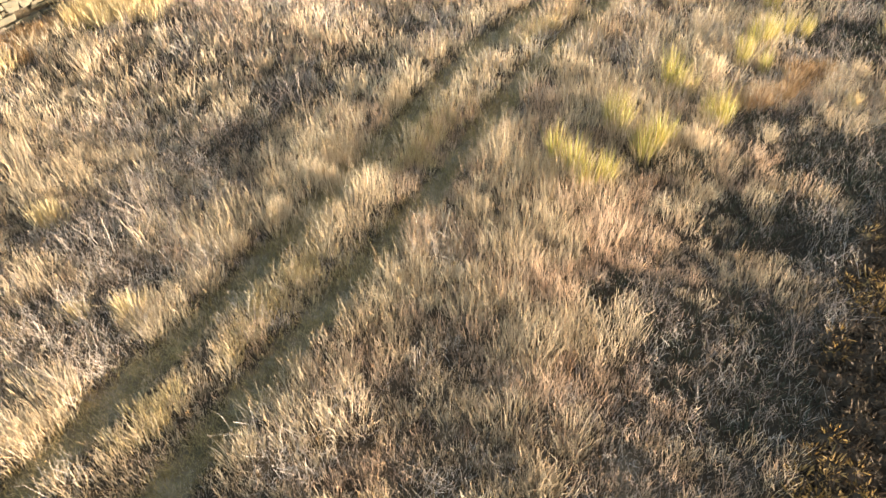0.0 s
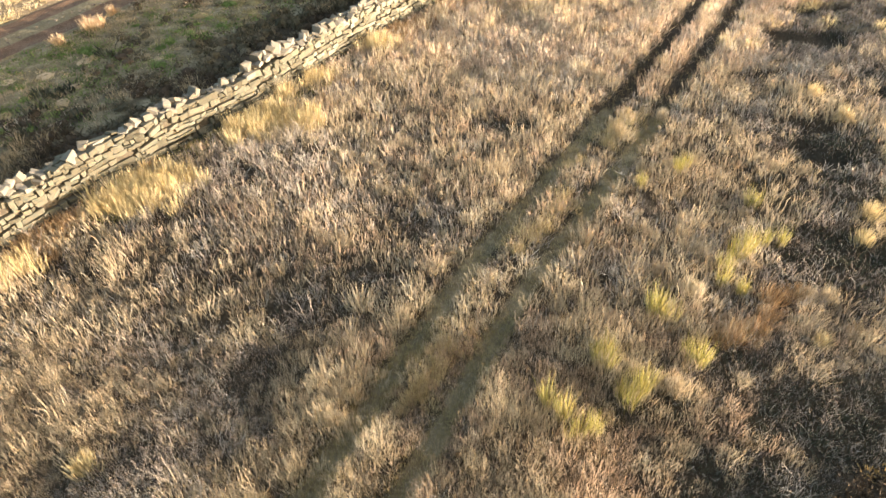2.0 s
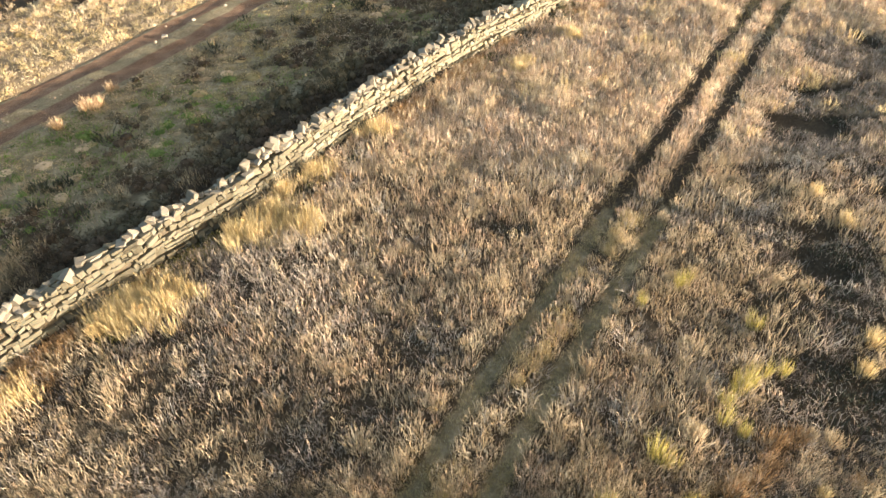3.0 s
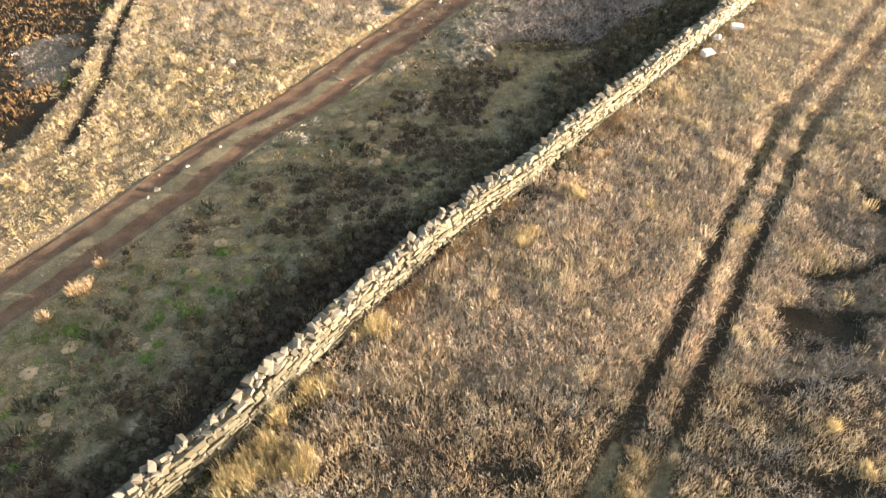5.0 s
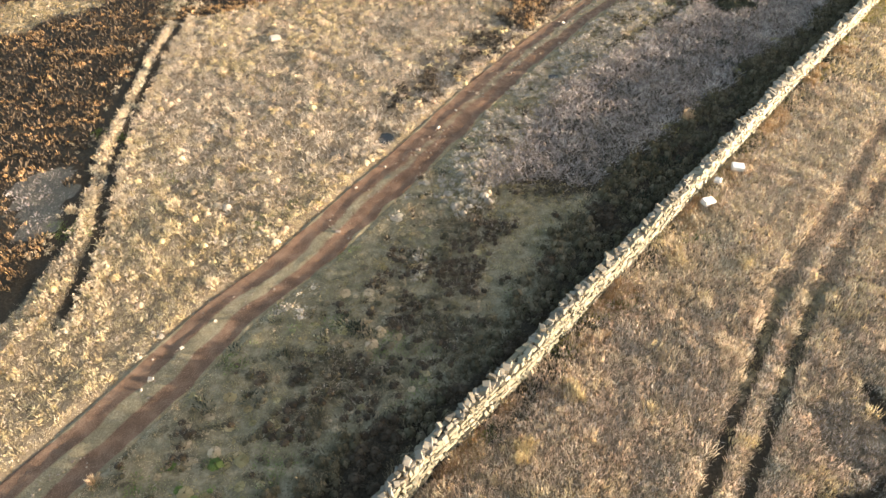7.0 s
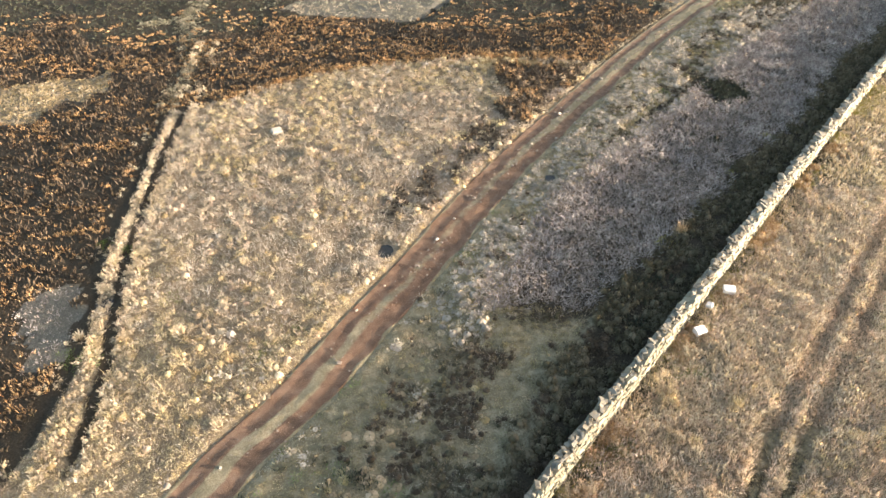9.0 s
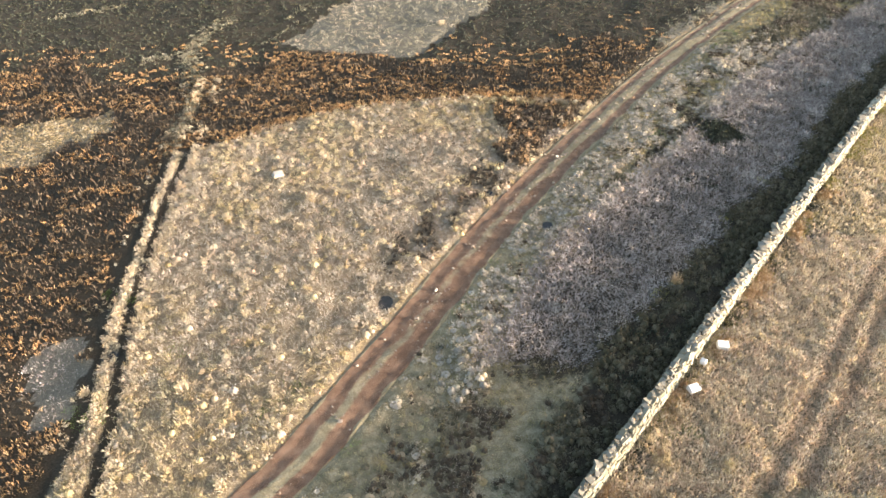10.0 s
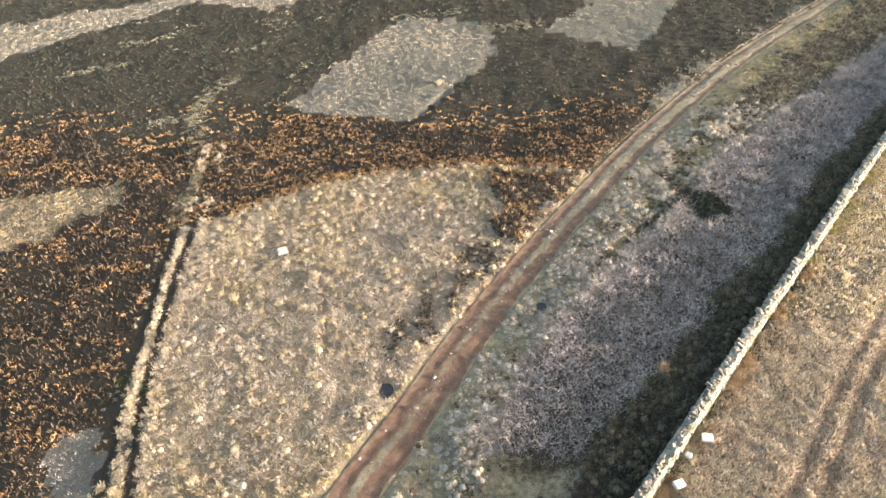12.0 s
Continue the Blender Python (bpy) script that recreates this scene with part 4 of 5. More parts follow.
def tussocks():
    rng = np.random.default_rng(17)
    kinds = {"rush": [tussock_mesh(rng, RUSH, 1.12, 0.21, 150, 0.0105, 0.24, PALE) for _ in range(4)],
             "gold": [tussock_mesh(rng, GOLD, 0.72, 0.32, 260, 0.016, 0.28) for _ in range(4)],
             "cream": [tussock_mesh(rng, PALE, 0.62, 0.26, 260, 0.010, 0.28) for _ in range(4)],
             "rusty": [tussock_mesh(rng, RUSTY, 0.55, 0.32, 300, 0.012, 0.5) for _ in range(4)],
             "pale": [tussock_mesh(rng, PALE, 0.5, 0.26, 150, 0.03, 0.5) for _ in range(4)],
             "peach": [tussock_mesh(rng, PEACH, 0.6, 0.22, 170, 0.02, 0.35) for _ in range(4)],
             "moss": [tussock_mesh(rng, MOSS, 0.24, 0.6, 240, 0.035, 0.8) for _ in range(4)]}
    says = {"rush": ("yellow-green rush tussock standing in dry moor grass", "tussock", "rush tussocks in the field"),
            "gold": ("golden dry grass tussock by the stone wall", "tussock", "golden tussocks in the field"),
            "cream": ("cream-coloured dry grass tussock standing over bleached heather", "tussock", "cream tussocks in the field"),
            "rusty": ("rust-orange dying grass tussock among heather", "tussock", "rusty tussocks in the field"),
            "pale": ("pale dry grass tussock on open moor", "tussock", "pale tussocks on the moor"),
            "peach": ("peach-coloured dry grass tussock beside the earth track", "tussock", "peach tussocks by the track"),
            "moss": ("low yellow-green moss cushion among grey heather", "moss cushion", "moss cushions behind the wall")}
    places = {
        "rush": [(2.3, 11.6, 1.0), (2.6, 11.2, 1.05), (2.9, 10.75, 0.95), (3.2, 10.8, 0.85), (3.8, 12.4, 1.1), (3.6, 12.6, 0.9), (4.0, 11.6, 1.0), (4.3, 11.6, 1.1), (4.55, 11.8, 0.9), (5.2, 13.9, 1.15), (5.35, 13.7, 0.8),
                 (5.8, 12.3, 1.05), (5.65, 12.5, 0.8), (7.5, 14.5, 0.75), (7.1, 14.8, 0.85), (8.2, 16.0, 1.0), (7.9, 15.8, 0.95), (8.7, 16.3, 0.85), (7.3, 15.4, 0.75), (9.2, 16.3, 0.8), (8.95, 18.0, 0.9), (7.3, 19.6, 0.8), (7.6, 19.8, 0.8), (6.0, 18.9, 0.75)],
        "gold": [(-5.1, 7.9, 0.9), (-7.5, 10.5, 0.95), (-6.0, 7.9, 0.6), (-6.6, 22.7, 1.25), (-4.3, 23.5, 1.25), (-5.7, 24.0, 1.1), (-5.4, 25.1, 1.2), (-4.5, 26.3, 1.1), (-9.4, 19.1, 1.15), (-8.8, 19.2, 1.1), (-8.1, 19.5, 1.1), (-7.5, 20.0, 1.0),
                 (13.3, 24.0, 0.85), (13.6, 22.3, 0.9), (12.1, 17.3, 0.95), (11.4, 16.3, 0.9), (4.0, 33.7, 1.0), (7.0, 37.0, 1.0), (8.8, 12.8, 0.6)],
        "cream": [(6.7, 16.8, 0.9), (6.4, 14.6, 0.9), (7.0, 16.0, 0.8), (5.6, 15.3, 0.7), (6.3, 14.6, 0.8), (5.1, 11.6, 0.9), (10.3, 19.8, 0.9), (11.1, 19.6, 0.6), (6.1, 25.9, 0.9), (7.8, 23.1, 0.9), (2.4, 30.6, 1.2), (1.8, 31.6, 0.9), (9.6, 14.2, 1.0), (9.1, 14.3, 0.9),
                  (8.6, 40.6, 1.1), (14.3, 48.0, 1.2), (16.0, 49.4, 1.0)],
        "rusty": [(6.9, 13.0, 0.9), (6.5, 12.9, 0.8), (7.4, 13.2, 0.9), (7.8, 13.6, 0.9), (8.2, 14.2, 1.1), (8.7, 14.3, 1.0), (7.0, 13.3, 0.8), (6.3, 10.4, 0.4), (9.7, 13.1, 0.7)],
        "peach": [(-15.6, 30.2, 1.1), (-14.9, 31.7, 1.3), (-14.5, 32.0, 1.1), (-14.5, 33.4, 1.0), (18.9, 61.1, 1.9)],
        "moss": [(17.5, 60.2, 1.3), (25.1, 68.8, 1.0), (21.9, 64.6, 0.9), (30.2, 74.0, 1.0)],
        "pale": [(2.1, 110.3, 1.6), (-10.1, 73.5, 1.7), (-10.6, 69.5, 1.3), (-13.2, 59.5, 1.4), (-16.1, 52.7, 1.5), (-17.1, 71.1, 1.4), (-6.8, 85.3, 1.5), (-22.6, 52.6, 1.3), (-12.0, 45.5, 1.2)],
    }
    for kind, rows in places.items():
        for n, (x, y, s) in enumerate(rows):
            ob = new("grass_tussock")
            for name, me in kinds[kind][n % 4]:
                tagged(part(name, me, ob), kind="stuff")
            label, category, group = says[kind]
            tagged(ob, label, category, group)
            ob.matrix_world = pose(x, y, float(height(x, y)) - 0.03, 0, 0, rng.uniform(0, 360)) @ Matrix.Scale(s, 4)


tussocks()


# ---- the moor behind the wall ----
def moor_growth():
    rng = np.random.default_rng(29)
    olive, shade, grey, pale, straw, dark, rust, stubble, meadow, green, wisps, tan, brown_heath, golden, fawn, cushion, blush, dusk = ([] for _ in range(18))
    # between wall and track
    x, y = scatter(rng, -40, 90, 10, 145, 0.42)
    x, y = x[np.abs(x) < 8 + 0.56 * y], y[np.abs(x) < 8 + 0.56 * y]
    w = across_wall(x, y)
    ok = (w < -1.0) & ((x - track_x(y)) * LEAN_OF_WALL > 1.7) & (puddle(x, y) < 0.22) & ((np.abs(x - cut_x(y)) > 0.55) | (np.abs(y - 81) > 4.5) & (np.abs(y - 99) > 4.5))
    x, y, w = x[ok], y[ok], w[ok]
    n = len(x)
    lump = 0.6 * value_noise(x, y, 3.5, 31) + 0.4 * value_noise(x, y, 1.2, 32)
    patch = bell(np.hypot((x - 29.3) / 2.2, (y - 82.4) / 3.0), 1.0) > 0.45 + 1.1 * (lump - 0.5) + rng.normal(0, 0.12, n)
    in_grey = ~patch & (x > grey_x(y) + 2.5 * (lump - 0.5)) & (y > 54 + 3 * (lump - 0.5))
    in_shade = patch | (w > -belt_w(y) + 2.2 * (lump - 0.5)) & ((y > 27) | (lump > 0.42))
    far, size = np.clip((y - 30) / 60, 0, 1), np.clip(rng.lognormal(-0.08, 0.3, n), 0.4, 1.35)
    low = size * np.clip(((x - track_x(y)) * LEAN_OF_WALL - 1.4) / 2.5, 0.35, 1)
    dark.append(tuft_arrays(rng, x[patch], y[patch], 0.45 * size[patch], 0.07, 0.36, 24, 0.6))
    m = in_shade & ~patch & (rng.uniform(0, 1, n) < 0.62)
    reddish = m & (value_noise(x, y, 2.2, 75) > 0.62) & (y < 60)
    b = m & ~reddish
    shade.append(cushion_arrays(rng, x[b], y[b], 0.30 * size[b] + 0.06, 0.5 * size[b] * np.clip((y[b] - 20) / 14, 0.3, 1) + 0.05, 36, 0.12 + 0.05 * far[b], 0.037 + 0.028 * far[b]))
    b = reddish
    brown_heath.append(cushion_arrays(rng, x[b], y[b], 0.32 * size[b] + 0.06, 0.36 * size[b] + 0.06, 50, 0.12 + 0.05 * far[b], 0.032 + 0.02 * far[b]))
    tall_dry = in_shade & (y < 34) & (value_noise(x, y, 1.5, 76) > 0.66)
    fawn.append(tuft_arrays(rng, x[tall_dry], y[tall_dry], 0.62 * size[tall_dry], 0.014, 0.22, 34, 0.35))
    m = in_grey & ~in_shade
    grey.append(tuft_arrays(rng, x[m], y[m], 0.54 * size[m], 0.032 + 0.032 * far[m], 0.32, 16, 1.4, crook=0.36))
    m = ~in_grey & ~in_shade
    mound = m & (belt_clump(x, y) < 0.45) & (y > 60) & (y < 101) & (0.6 * value_noise(x, y, 1.8, 33) + 0.4 * rng.uniform(0, 1, n) > 0.52)
    cushion.append(cushion_arrays(rng, x[mound], y[mound], 0.22 * size[mound] + 0.04, 0.22 * size[mound], 48, 0.10, 0.035))
    clump = belt_clump(x, y)
    heath = m & ~mound & (0.8 * clump + 1.3 * (value_noise(x, y, 0.9, 47) - 0.5) + 0.5 * (lump - 0.5) + rng.normal(0, 0.12, n) - 0.25 * (1 - np.clip(((x - track_x(y)) * LEAN_OF_WALL - 2) / 4, 0, 1)) + 0.7 * (y > 94) * ((x - track_x(y)) > 6.8 + 2 * (lump - 0.5)) > 0.40 - 0.06 * (y > 33))
    bare = heath & (rng.uniform(0, 1, n) < 0.65)
    wisps.append(tuft_arrays(rng, x[bare], y[bare], 0.34 * size[bare], 0.014 + 0.014 * far[bare], 0.3, 12, 1.0, crook=0.25))
    leafy = heath & (value_noise(x, y, 1.6, 79) + rng.normal(0, 0.12, n) > 0.52)
    shade.append(cushion_arrays(rng, x[leafy], y[leafy], 0.20 * size[leafy] + 0.04, 0.26 * size[leafy], 40, 0.09, 0.022 + 0.020 * far[leafy]))
    heathy = heath & ~leafy
    brown_heath.append(cushion_arrays(rng, x[heathy], y[heathy], 0.22 * size[heathy] + 0.04, 0.26 * size[heathy], 40, 0.09, 0.022 + 0.020 * far[heathy]))
    some = m & ~mound & ~heath & (0.6 * value_noise(x, y, 2.2, 40) + 0.4 * rng.uniform(0, 1, n) + 0.10 * np.clip((y - 40) / 10, 0, 1) > 0.47) & (y + 6 * (lump - 0.5) > 29)
    tan.append(tuft_arrays(rng, x[some], y[some], (0.20 + 0.10 * far[some]) * low[some], 0.025 + 0.025 * far[some], 0.28, 28, 0.5, dome=0.6))
    m = m & ~mound & ~heath & ~some
    dry = m & (y < 60) & (0.7 * value_noise(x, y, 2.0, 71) + 0.3 * value_noise(x, y, 0.7, 72) > np.where(y < 30, 0.74, 0.58) - 0.12 * (w > -5.5))
    fawn.append(tuft_arrays(rng, x[dry], y[dry], 0.34 * size[dry], 0.014 + 0.01 * far[dry], 0.28, 30, 0.5, dome=0.4))
    m = m & ~dry
    lush = m & (value_noise(x, y, 2.5, 53) - 0.03 * np.clip(y - 31, 0, 14) > np.where(y < 30, 0.12, 0.29))
    green.append(tuft_arrays(rng, x[lush], y[lush], 0.15 * size[lush], 0.034, 0.36, 36, 0.9))
    m = m & ~lush
    olive.append(tuft_arrays(rng, x[m], y[m], (0.16 + 0.10 * far[m]) * low[m], 0.025 + 0.025 * far[m], 0.28, 28, 0.5, dome=0.6))
    # low turf mounds and dark cushions between wall and track
    x, y = scatter(rng, -32, 56, 18, 104, 0.62)
    x, y = x + rng.normal(0, 0.1, len(x)), y + rng.normal(0, 0.1, len(x))
    ok = (across_wall(x, y) < -belt_w(y) - 0.2) & ((x - track_x(y)) * LEAN_OF_WALL > 1.9) & (x < grey_x(y) + 1.0) & (puddle(x, y) < 0.2)
    x, y = x[ok], y[ok]
    n = len(x)
    size, lot = np.clip(rng.lognormal(-0.1, 0.35, n), 0.4, 1.6), rng.uniform(0, 1, n)
    from_track = np.clip(((x - track_x(y)) * LEAN_OF_WALL - 1.5) / 4.0, 0.3, 1)
    black = value_noise(x, y, 1.8, 85) + 0.5 * belt_clump(x, y) + 0.3 * (from_track - 0.8) + rng.normal(0, 0.06, n) > np.where((y > 26) & (y < 44), 0.64, 0.74)
    for k, into in ((black & (lot < 0.6), shade), (black & (lot >= 0.6), brown_heath)):
        into.append(cushion_arrays(rng, x[k], y[k], 0.22 * size[k] + 0.05, 0.22 * size[k] * from_track[k], 40, 0.09, 0.026))
    dry = value_noise(x, y, 2.6, 86) + rng.normal(0, 0.15, n)
    ashy = ~black & (y > 42) & (value_noise(x, y, 2.2, 88) + rng.normal(0, 0.12, n) > 0.42 + 0.36 * np.clip((58 - y) / 5, 0, 1))
    cushion.append(cushion_arrays(rng, x[ashy], y[ashy], 0.32 * size[ashy], 0.36 * size[ashy] * from_track[ashy], 40, 0.13, 0.03))
    k = ashy & (lot < 0.4)
    pale.append(cushion_arrays(rng, x[k] + 0.3, y[k] + 0.2, 0.26 * size[k], 0.38 * size[k] * from_track[k], 36, 0.13, 0.03))
    black = black | ashy
    brownish = np.where((y > 33) & (y < 60), 0.52, 0.34)
    lush = ~black & (y + 6 * (dry - 0.5) < 34) & (dry > 0.4)
    black = black | lush
    green.append(cushion_arrays(rng, x[lush], y[lush], 0.34 * size[lush], 0.16 * size[lush] * from_track[lush], 40, 0.08, 0.024))
    for k, into in ((~black & (dry > 0.62), tan), (~black & (dry <= 0.62) & (dry > brownish), olive), (~black & (dry <= brownish), fawn)):
        into.append(cushion_arrays(rng, x[k], y[k], 0.34 * size[k], 0.13 * size[k] * from_track[k], 44, 0.08, 0.022))
    # dark tufts along the trench beside the grey heather, standing in for its shade
    y = np.concatenate([rng.uniform(77, 85.2, 150), rng.uniform(94.5, 103, 70)])
    brown_heath.append(tuft_arrays(rng, cut_x(y) + rng.normal(0, 0.14, 220), y, 0.28, 0.06, 0.2, 16, 0.4))
    # meadow between track and ditch: rough low growth
    x, y = scatter(rng, -36, 24, 22, 92, 0.40)
    ok = ((track_x(y) - x) * LEAN_OF_WALL > 1.75) & ((x > drain_x(y) + 0.4) | (x > ditch_x(y) + 0.5) & (x < drain_x(y) - 0.4) | (y < 43) & (x > ditch_x(y) - 0.5)) & (y < meadow_y(x) + value_noise(x, y, 2, 34) - 0.5) & (puddle(x, y) < 0.22)
    x, y = x[ok], y[ok]
    n = len(x)
    lump, size = 0.55 * value_noise(x, y, 4.0, 35) + 0.45 * value_noise(x, y, 1.4, 36), rng.lognormal(-0.12, 0.42, n)
    beside = (track_x(y) - x) * LEAN_OF_WALL
    corner = inside(x + 2.4 * (lump - 0.5), y + 2.4 * (value_noise(x, y, 1.6, 80) - 0.5), MEADOW_CORNER)
    brown = bell(beside - 4.0, 3.0) * np.clip((y - 58) / 8, 0, 1)
    dusky = ~corner & (brown * (0.5 + lump) + 0.3 * rng.uniform(0, 1, n) > 0.80)
    wispy = ~corner & ~dusky & ((y > 58) | (rng.uniform(0, 1, n) < 0.6)) & (0.5 * lump + 0.5 * value_noise(x, y, 6, 77) + rng.normal(0, 0.06, n) < 0.57) & (y < 84) & (y + 8 * (lump - 0.5) > 53)
    yellow = ~corner & ~dusky & ~wispy & (value_noise(x, y, 2.4, 61) + 0.25 * bell(beside, 5.0) + 0.25 * bell(x - drain_x(y), 4.0) + rng.normal(0, 0.12, n) > np.where(y < 60, 0.58, 0.66))
    grassy = ~corner & ~dusky & ~wispy & ~yellow
    low_h = 0.30 * size * np.clip((y - 20) / 26, 0.6, 1)
    k = dusky & (value_noise(x, y, 1.2, 89) > 0.45)
    brown_heath.append(cushion_arrays(rng, x[k], y[k], 0.24, 0.8 * low_h[k], 32, 0.10, 0.03))
    k = dusky & ~k
    dusk.append(tuft_arrays(rng, x[k], y[k], low_h[k], 0.024, 0.32, 26, 0.9, crook=0.2))
    wisps.append(tuft_arrays(rng, x[wispy], y[wispy], low_h[wispy] * 1.2, 0.023, 0.32, 19, 0.9, crook=0.22))
    k = grassy | yellow
    wisps.append(tuft_arrays(rng, x[k], y[k], low_h[k] * 1.15, 0.018, 0.3, 8, 0.8, crook=0.2))
    k = wispy & (value_noise(x, y, 1.3, 87) > 0.6)
    dusk.append(tuft_arrays(rng, x[k], y[k], low_h[k], 0.022, 0.30, 12, 0.8, crook=0.15))
    golden.append(tuft_arrays(rng, x[yellow], y[yellow], low_h[yellow], 0.020, 0.25, 28, 0.6, dome=0.4))
    drab = grassy & (value_noise(x, y, 1.0, 81) > np.where(y < 60, 0.5, 0.66))
    olive.append(tuft_arrays(rng, x[drab], y[drab], low_h[drab] * 0.7, 0.022, 0.25, 24, 0.6, dome=0.4))
    k = grassy & ~drab
    straw.append(tuft_arrays(rng, x[k], y[k], low_h[k], 0.020, 0.25, 26, 0.6, dome=0.4))
    k = corner
    brown_heath.append(cushion_arrays(rng, x[k], y[k], 0.24, 0.36 * size[k], 35, 0.12, 0.035))
    k = corner & (value_noise(x, y, 1.2, 82) + rng.normal(0, 0.15, n) > 0.70)
    rust.append(cushion_arrays(rng, x[k], y[k], 0.20, 0.46 * size[k], 27, 0.12, 0.03, 0.4))
    k = corner & (rng.uniform(0, 1, n) < 0.10)
    blush.append(cushion_arrays(rng, x[k], y[k], 0.26, 0.46 * size[k], 40, 0.12, 0.03))
    # rounded grass mounds that stand out of it
    x, y = scatter(rng, -36, 24, 22, 92, 0.74)
    x, y = x + rng.normal(0, 0.1, len(x)), y + rng.normal(0, 0.1, len(x))
    ok = ((track_x(y) - x) * LEAN_OF_WALL > 1.7) & ((x > drain_x(y) + 0.6) | (x > ditch_x(y) + 0.8) & (x < drain_x(y) - 0.7)) & (y < meadow_y(x)) & (puddle(x, y) < 0.2) & ~inside(x, y, MEADOW_CORNER)
    x, y = x[ok], y[ok]
    n = len(x)
    size, lot, top = np.clip(rng.lognormal(-0.25, 0.40, n), 0.3, 1.8), rng.uniform(0, 1, n), np.clip((y - 74) / 8, 0, 1)
    beside, small = (track_x(y) - x) * LEAN_OF_WALL, np.clip((y - 18) / 30, 0.55, 1)
    stand = 0.6 * value_noise(x, y, 3.0, 83) + 0.4 * rng.uniform(0, 1, n) + 0.12 * top > 0.45
    tone = value_noise(x, y, 3.6, 84) + rng.normal(0, 0.2, n) + 0.2 * bell(beside, 4.0) + 0.2 * bell(x - drain_x(y), 3.5)
    tone, rosy_to = tone + 0.06 + 0.08 * (y < 62), np.where(y < 60, 0.5, 0.80)
    for k, into in ((stand & (tone > 0.62) & (lot < 0.6), golden), (stand & (tone > 0.62) & (lot >= 0.6), olive), (stand & (tone <= 0.62) & (lot < 0.22), pale), (stand & (tone <= 0.62) & (lot >= 0.22) & (lot < 0.44), cushion), (stand & (tone <= 0.62) & (lot >= 0.44) & (lot < rosy_to), meadow), (stand & (tone <= 0.62) & (lot >= rosy_to), straw)):
        into.append(cushion_arrays(rng, x[k], y[k], 0.27 * size[k] * small[k], 0.27 * size[k] * small[k], 40, 0.17, 0.026))
    # banks of the ditch
    y = rng.uniform(42, 100, 1050)
    y = y[value_noise(y, 0 * y, 2.2, 55) > 0.3]
    k = len(y)
    x = np.where(rng.uniform(0, 1, k) < 0.55, 0.5 * (ditch_x(y) + drain_x(y)) + rng.normal(0, 0.35, k), np.where(rng.uniform(0, 1, k) < 0.12, ditch_x(y) - 0.75, drain_x(y) + 0.85) + rng.normal(0, 0.4, k))
    clear = ((np.abs(x - ditch_x(y)) > 0.34) & (np.abs(x - drain_x(y)) > 0.32)) | (value_noise(y, x, 2.5, 62) > 0.58)
    x, y = x[clear], y[clear]
    dry = value_noise(x, y, 3.0, 43) > 0.5
    bush = rng.uniform(0.45, 1.35, len(x))
    for k, into in ((~dry, pale), (dry, straw)):
        into.append(cushion_arrays(rng, x[k], y[k], 0.18 * bush[k], 0.25 * bush[k], 30, 0.14, 0.026))
    # green turf by the ditch and the track
    for gx, gy, r, many in ((-22.5, 50.6, 0.5, 26), (-21.3, 50.9, 0.5, 22), (-8.6, 52.6, 0.5, 24), (-10.2, 50.8, 0.45, 20), (-24.2, 62.0, 0.3, 16), (-22.3, 61.5, 0.3, 14), (-17.5, 56.0, 0.4, 14)):
        x, y = gx + rng.normal(0, r, many), gy + rng.normal(0, r, many)
        green.append(tuft_arrays(rng, x, y, 0.17, 0.03, 0.25, 18, 0.7))
    # tufts along the track's middle and edges
    k = 6000
    y = rng.uniform(22, 135, k)
    u = np.where(rng.uniform(0, 1, k) < 0.3, rng.normal(0, 0.17, k), np.where(rng.uniform(0, 1, k) < 0.5, -1.85, 1.8) + rng.normal(0, 0.2, k))
    x = track_x(y) + u / LEAN_OF_WALL
    some = (value_noise(x, y, 2.4, 44) + 0.05 * (u < -1) + 0.1 * (np.abs(u) < 1) > 0.60)
    pale.append(tuft_arrays(rng, x[some], y[some], 0.09, 0.025 + 0.0004 * y[some], 0.15, 9, 0.8))
    olive.append(tuft_arrays(rng, x[~some], y[~some], 0.07, 0.025 + 0.0004 * y[~some], 0.2, 9, 0.8))
    # golden rim of the meadow and a pale strip below it
    x = rng.uniform(-20, 17, 430)
    y = meadow_y(x) + 0.5 + rng.normal(0, 0.45, 430)
    rust.append(tuft_arrays(rng, x, y, 0.5, 0.04, 0.22, 18, 0.5, dome=0.5))
    x = rng.uniform(2, 17, 260)
    y = meadow_y(x) - 1.2 + rng.normal(0, 0.5, 260)
    olive.append(tuft_arrays(rng, x, y, 0.22, 0.05, 0.35, 22, 0.7))
    # pale trails through the heather
    for ax, ay, bx, by, wide, many in ((-25.3, 94, -28, 100, 0.7, 110), (-28, 100, -29.3, 107, 0.8, 110), (-29.3, 107, -26, 114.5, 0.7, 90), (-25.3, 82, -25.2, 94, 0.6, 260), (-50, 117, -43, 120, 0.6, 60), (-45, 126.5, -38, 129, 0.7, 60), (-34, 103, -29, 104, 0.5, 50), (8, 127, 19, 129, 0.7, 90), (-6, 133, 6, 134, 0.8, 70)):
        t = rng.uniform(0, 1, many)
        stubble.append(tuft_arrays(rng, ax + (bx - ax) * t + rng.normal(0, wide, many), ay + (by - ay) * t + rng.normal(0, wide, many), 0.32, 0.05, 0.35, 18, 0.8, dome=0.5))
    # heather beyond
    x, y = scatter(rng, -95, 80, 36, 158, 0.76)
    beyond = ((x < ditch_x(y) - 0.65) | (y > meadow_y(x) + 0.5 * (value_noise(x, y, 2, 34) - 0.5))) & ((track_x(y) - x) * LEAN_OF_WALL > 2.2)
    beyond &= np.abs(x) < 8 + 0.56 * y
